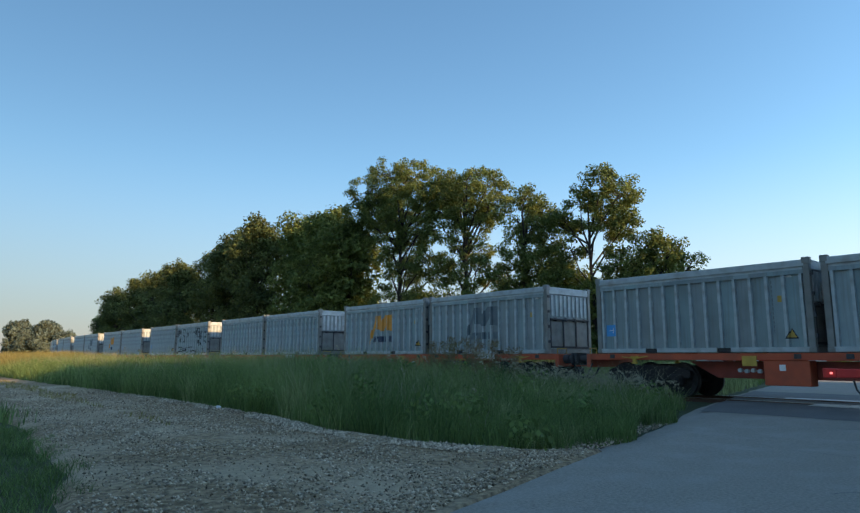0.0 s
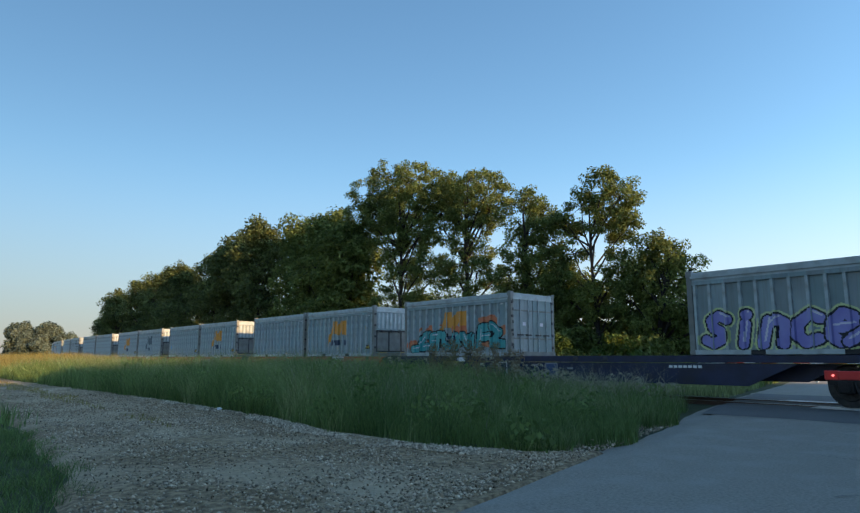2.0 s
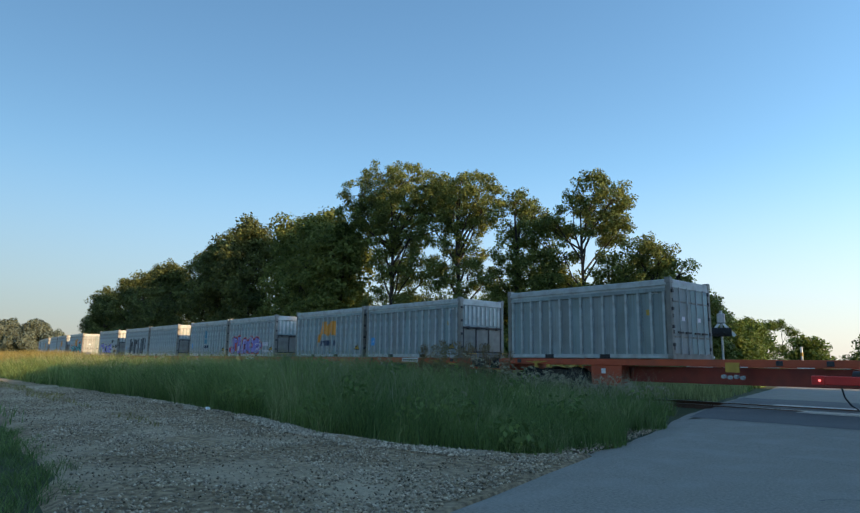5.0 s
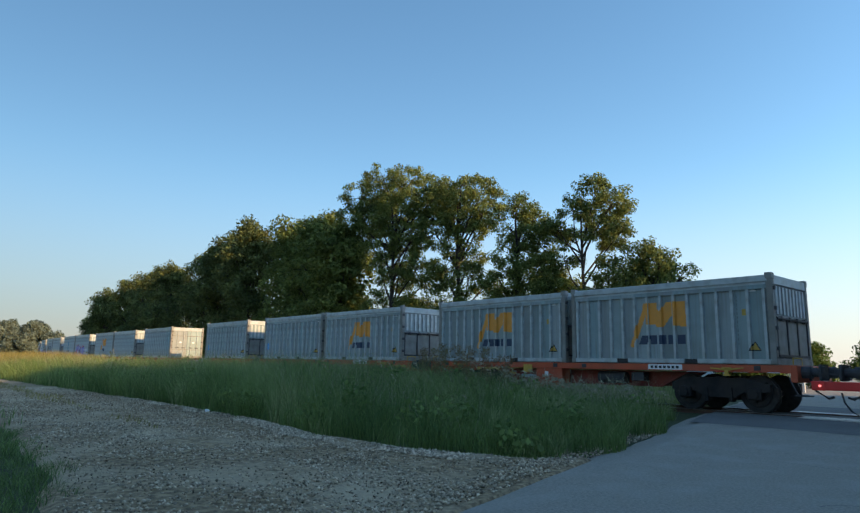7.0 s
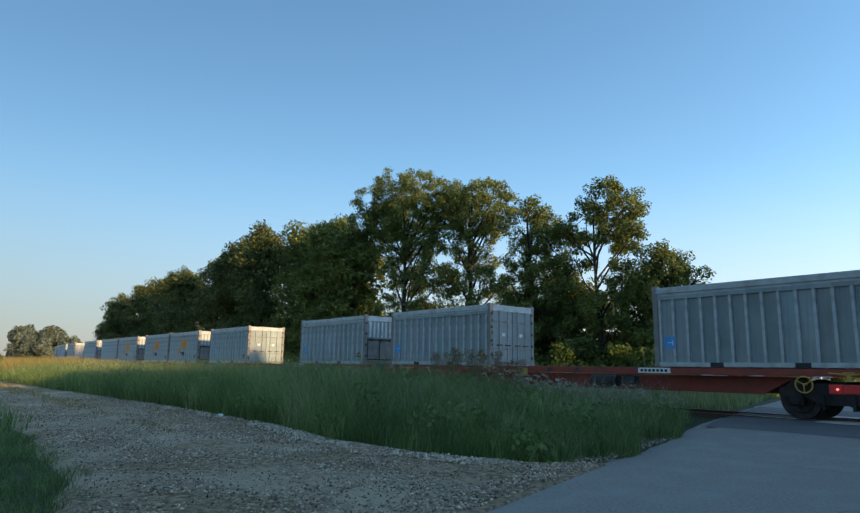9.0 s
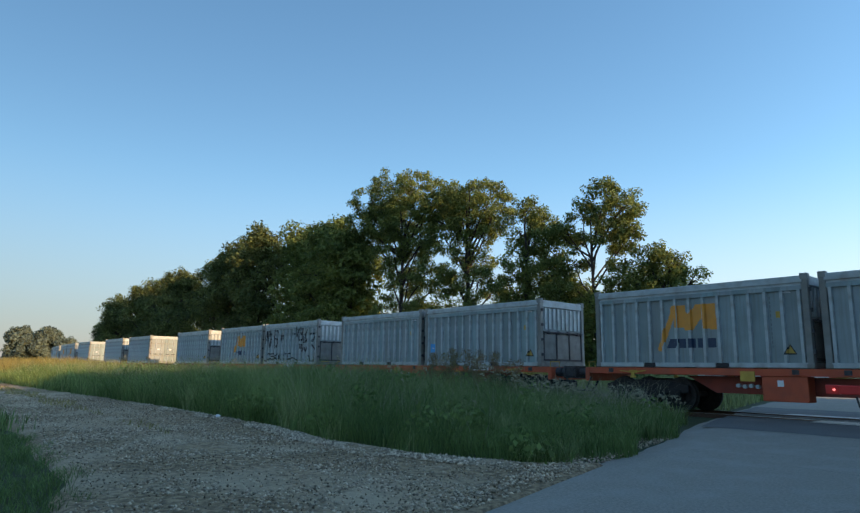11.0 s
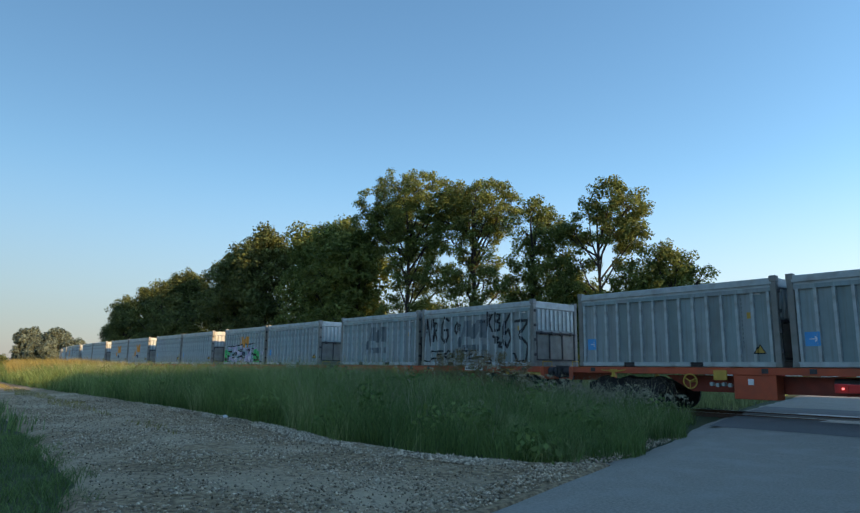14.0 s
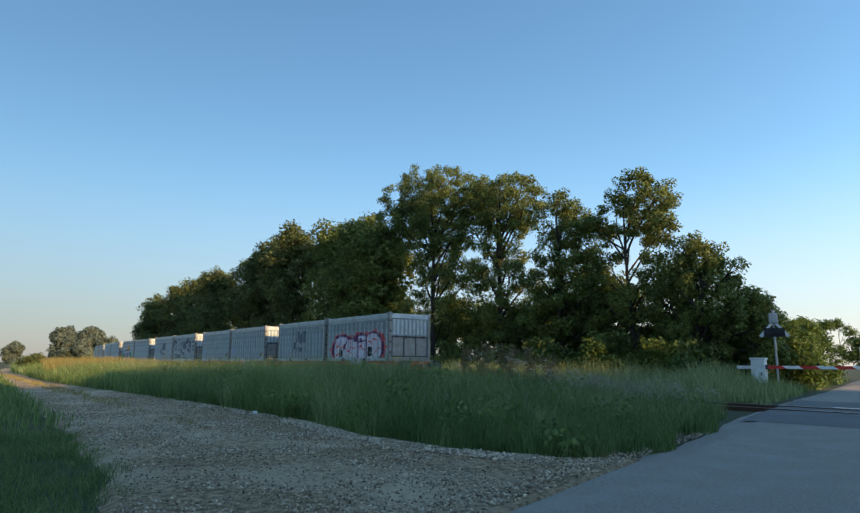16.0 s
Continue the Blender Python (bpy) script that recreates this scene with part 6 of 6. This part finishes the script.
def build_stones():
    """Loose chips on the lane and along its edges."""
    rng = np.random.default_rng(8)
    base = np.array([[1, 0, 0], [-1, 0, 0], [0, 1, 0], [0, -1, 0], [0, 0, 1], [0, 0, -1]], float)
    tri = np.array([[0, 2, 4], [2, 1, 4], [1, 3, 4], [3, 0, 4], [2, 0, 5], [1, 2, 5], [3, 1, 5], [0, 3, 5]])

    def lane_test(x, y):
        s = -x
        e = np.interp(s, [3, 4, 5.0, 5.4, 5.9, 7.6, 9.7, 12.6, 20, 26, 60], [0.5, 3.2, 6.0, 7.6, 6.76, 6.16, 6.0, 6.45, 6.6, 6.4, 5.8])
        n = np.interp(s, [2, 4.6, 6.0, 6.8, 8.0, 13.6, 25, 60], [-2.5, 0.4, 1.3, 1.5, 1.85, 2.2, 2.6, 4.0])
        return (y < e) & (y > n)
    sets = []
    p = scatter(rng, -30, -3.2, -1, 7.6, 110, lane_test, lambda x, y: 0.03)
    sets.append((p, rng.uniform(0.008, 0.022, len(p))))
    p = scatter(rng, -14, -3.2, 0.5, 7.6, 300, lambda x, y: lane_test(x, y) & (patchy(x, y, 0.8) > 0.05), lambda x, y: 0.03)
    sets.append((p, rng.uniform(0.009, 0.026, len(p))))
    p = scatter(rng, -13, -6.4, 5.2, 6.5, 420, lambda x, y: lane_test(x, y) & (y > np.interp(-x, [6, 8, 10, 13], [6.0, 5.6, 5.5, 6.0])), lambda x, y: 0.03)
    sets.append((p, rng.uniform(0.014, 0.036, len(p))))
    p = scatter(rng, -7.5, -3.4, 2.0, 12.5, 300, lambda x, y: np.abs(x + 3.35 + 0.29 * y) < 0.28, lambda x, y: 0.03)
    sets.append((p, rng.uniform(0.010, 0.030, len(p))))
    # a band of larger pale chips along the grass
    p = scatter(rng, -22, -6.0, 5.0, 7.2, 260, lambda x, y: lane_test(x, y) & (y > np.interp(-x, [6, 8, 10, 13, 20], [6.1, 5.8, 5.65, 6.1, 6.3]) + 0.2 * np.sin(x * 2.1)), lambda x, y: 0.03)
    sets.append((p, rng.uniform(0.016, 0.045, len(p))))
    P = np.concatenate([a for a, _ in sets])
    R = np.concatenate([b for _, b in sets])
    n = len(P)
    v = base[None] * (1 + rng.uniform(-0.35, 0.35, (n, 6, 1))) * np.stack([R, R * rng.uniform(0.6, 1.0, n), R * rng.uniform(0.4, 0.8, n)], 1)[:, None, :]
    a = rng.uniform(0, 2 * math.pi, n)
    c, s = np.cos(a)[:, None], np.sin(a)[:, None]
    v = np.stack([v[..., 0] * c - v[..., 1] * s, v[..., 0] * s + v[..., 1] * c, v[..., 2]], 2) + P[:, None, :] + np.array([0, 0, 0.02])
    loops = (np.arange(n)[:, None, None] * 6 + tri[None]).ravel()
    me = fast_mesh("loose_stones", v.reshape(-1, 3), loops, np.full(n * 8, 3), M_STONE)
    tagged(new("loose_stones", me), "pale limestone chips scattered over the lane", "gravel", kind="stuff")
    # trodden leaves and dark crumbs between the chips
    q = scatter(rng, -26, -3.4, -1, 7.4, 62, lambda x, y: lane_test(x, y) & (patchy(x, y, 0.55) + 0.8 * patchy(x, y, 2.0) + 0.5 * np.sin(x * 91.0 + y * 57.0) > -0.25), lambda x, y: 0.05)
    tagged(new("leaf_litter", leaves_mesh("leaf_litter", q, 1, 0.012, 0.015, M_LITTER, rng, 0.3)), "dark trodden leaves and crumbs of earth on the lane", "leaf litter", kind="stuff")


# ---- the level crossing's fittings ----
def build_crossing():
    # cabinet of the far barrier
    bx, by, bz = -13.3, 28.3, 0.10
    m = new("barrier_machine")
    m.location = (bx, by, bz)
    m.rotation_euler[2] = radians(12)
    boxpart("cabinet", (-0.27, 0.27, -0.25, 0.25, -0.1, 1.42), M_BOXPAINT, m, "pale upright steel cabinet", 0.02)
    boxpart("lid", (-0.31, 0.31, -0.29, 0.29, 1.42, 1.50), M_BOXPAINT, m, "", 0.02)
    boxpart("door", (-0.22, 0.22, -0.262, -0.25, 0.1, 1.32), M_BOXPAINT, m, "", 0.005)
    boxpart("lock", (0.12, 0.16, -0.285, -0.262, 0.75, 0.88), M_STEEL, m)
    bm = bmesh.new()
    tube(bm, [(0.27, -0.1, 0.95), (0.42, -0.1, 0.86), (0.52, -0.1, 0.98), (0.6, -0.1, 1.05)], [0.02] * 4, 6)
    part("cable", bm, M_YELLOW, m)
    bm = bmesh.new()
    box(bm, 0.27, 0.42, -0.12, 0.06, 1.0, 1.2, 0.02)
    part("boom_clamp", bm, M_STEEL, m)
    boom = new("far_boom")
    boom.location = (bx + 0.4, by - 0.03, bz + 1.10)
    boom.rotation_euler[2] = radians(12)
    for i in range(9):
        bm = bmesh.new()
        lo, hi = i * 0.62 + (0.09 if i else 0), i * 0.62 + 0.71
        prism(bm, [(lo, -0.065), (hi, -0.065), (hi - 0.18, 0.065), (lo - (0.18 if i else 0), 0.065)], -0.03, 0.03)
        part("boom_stripe", bm, M_BOOMRED if i % 2 == 0 else M_WHITE, boom)
    boxpart("counterweight_arm", (-1.25, -0.68, -0.04, 0.04, -0.08, 0.06), M_BOXPAINT, boom, "pale stub behind the cabinet", 0.01)
    for i in (3, 7):
        bm = bmesh.new()
        cyl(bm, (i * 0.62, 0, 0.12), 0.05, 0.1, "z", 10)
        part("boom_lamp", bm, M_GLASS, boom)
    tagged(boom, "red and white striped barrier boom, lowered", "barrier")
    tagged(m, "pale grey barrier machine cabinet beside the rails", "barrier cabinet")
    # signal post with a dark hood
    g = new("crossing_signal")
    g.location = (-13.25, 29.9, 0.0)
    g.rotation_euler[2] = radians(25)
    bm = bmesh.new()
    cyl(bm, (0, 0, 1.8), 0.05, 3.6, "z", 12)
    cyl(bm, (0, 0, 0.06), 0.14, 0.16, "z", 12)
    part("post", bm, M_GALV, g)
    bm = bmesh.new()
    prism(bm, [(-0.42, 2.55), (0.42, 2.55), (0.42, 2.95), (-0.42, 2.95)], -0.12, -0.05)
    part("backboard", bm, M_BLACK, g, "black board behind the lamps")
    for k in (-0.2, 0.2):
        bm = bmesh.new()
        cyl(bm, (k, -0.15, 2.75), 0.12, 0.1, "y", 18)
        part("lamp", bm, M_GLASS, g)
        bm = bmesh.new()
        cyl(bm, (k, -0.22, 2.80), 0.14, 0.2, "y", 18)
        part("hood", bm, M_BLACK, g)
    bm = bmesh.new()
    prism(bm, [(-0.62, 2.60), (-0.50, 2.52), (-0.05, 3.12), (-0.12, 3.2)], -0.04, -0.01)
    prism(bm, [(0.62, 2.60), (0.50, 2.52), (0.05, 3.12), (0.12, 3.2)], -0.04, -0.01)
    part("cross_board", bm, M_WHITE, g, "white crossed warning boards")
    bm = bmesh.new()
    box(bm, -0.18, 0.18, -0.1, 0.12, 3.15, 3.62, 0.04)
    cyl(bm, (0, 0, 3.68), 0.07, 0.14, "z", 12)
    part("bell", bm, M_GALV, g)
    tagged(g, "grey crossing signal post with dark lamps and crossed boards", "crossing signal")
    # slim white marker beyond the boom
    p = new("marker_post")
    p.location = (-12.6, 38.0, 0.05)
    bm = bmesh.new()
    box(bm, -0.05, 0.05, -0.04, 0.04, 0, 2.2, 0.01)
    part("post", bm, M_WHITE, p)
    bm = bmesh.new()
    box(bm, -0.055, 0.055, -0.045, 0.045, 1.7, 1.9)
    part("band", bm, M_YELLOW, p)
    tagged(p, "slim white marker post in the scrub", "marker post")
    # the near boom, its tip with a lamp
    b = new("near_boom")
    b.location = (-2.89, 9.0, 1.07)
    for i in range(4):
        bm = bmesh.new()
        box(bm, i * 0.95, i * 0.95 + 0.95, -0.035, 0.035, -0.054, 0.054, 0.01)
        part("boom_stripe", bm, M_BOOMRED if i % 2 == 0 else M_WHITE, b)
    bm = bmesh.new()
    cyl(bm, (0.10, -0.045, 0.0), 0.014, 0.03, "y", 12)
    part("tip_lamp", bm, M_LAMP, b, "small glowing red lamp")
    bm = bmesh.new()
    box(bm, 0.0, 0.16, -0.040, 0.040, -0.058, 0.058, 0.01)
    part("end_cap", bm, M_BOOMRED, b)
    bm = bmesh.new()
    pts = [(0.62 + 0.3 * math.cos(a), 0, -0.08 + 0.3 * math.sin(a)) for a in np.linspace(math.pi, 2 * math.pi, 9)]
    tube(bm, pts, [0.012] * 9, 6)
    part("hanging_cable", bm, M_BLACK, b)
    tagged(b, "red lowered barrier boom with a small glowing tip lamp", "barrier")
    # a scrap of white litter at the edge of the lane
    k = new("litter")
    bm = bmesh.new()
    bmesh.ops.create_icosphere(bm, subdivisions=2, radius=0.065)
    for v in bm.verts:
        v.co += Vector((noise.noise(v.co * 14), noise.noise(v.co * 14 + Vector((3, 0, 0))), noise.noise(v.co * 14 + Vector((0, 7, 0))))) * 0.05
        v.co.z *= 0.5
    part("crumpled_sheet", bm, M_WHITE, k)
    k.location = (-15.3, 6.35, 0.05)
    tagged(k, "crumpled white scrap lying at the edge of the lane", "litter")
    # its cabinet stands on the other side of the road
    n = new("barrier_machine")
    n.location = (1.15, 9.0, 0)
    boxpart("cabinet", (-0.27, 0.27, -0.25, 0.25, 0, 1.35), M_BOXPAINT, n, "", 0.02)
    boxpart("lid", (-0.31, 0.31, -0.29, 0.29, 1.35, 1.43), M_BOXPAINT, n, "", 0.02)
    tagged(n, "pale grey barrier machine cabinet beside the road", "barrier cabinet")


build_ground()
build_lane()
build_road()
build_track()
build_flange_strips()
build_cracks()
build_train()
build_trees()
build_grass()
build_stones()
build_crossing()
motions()
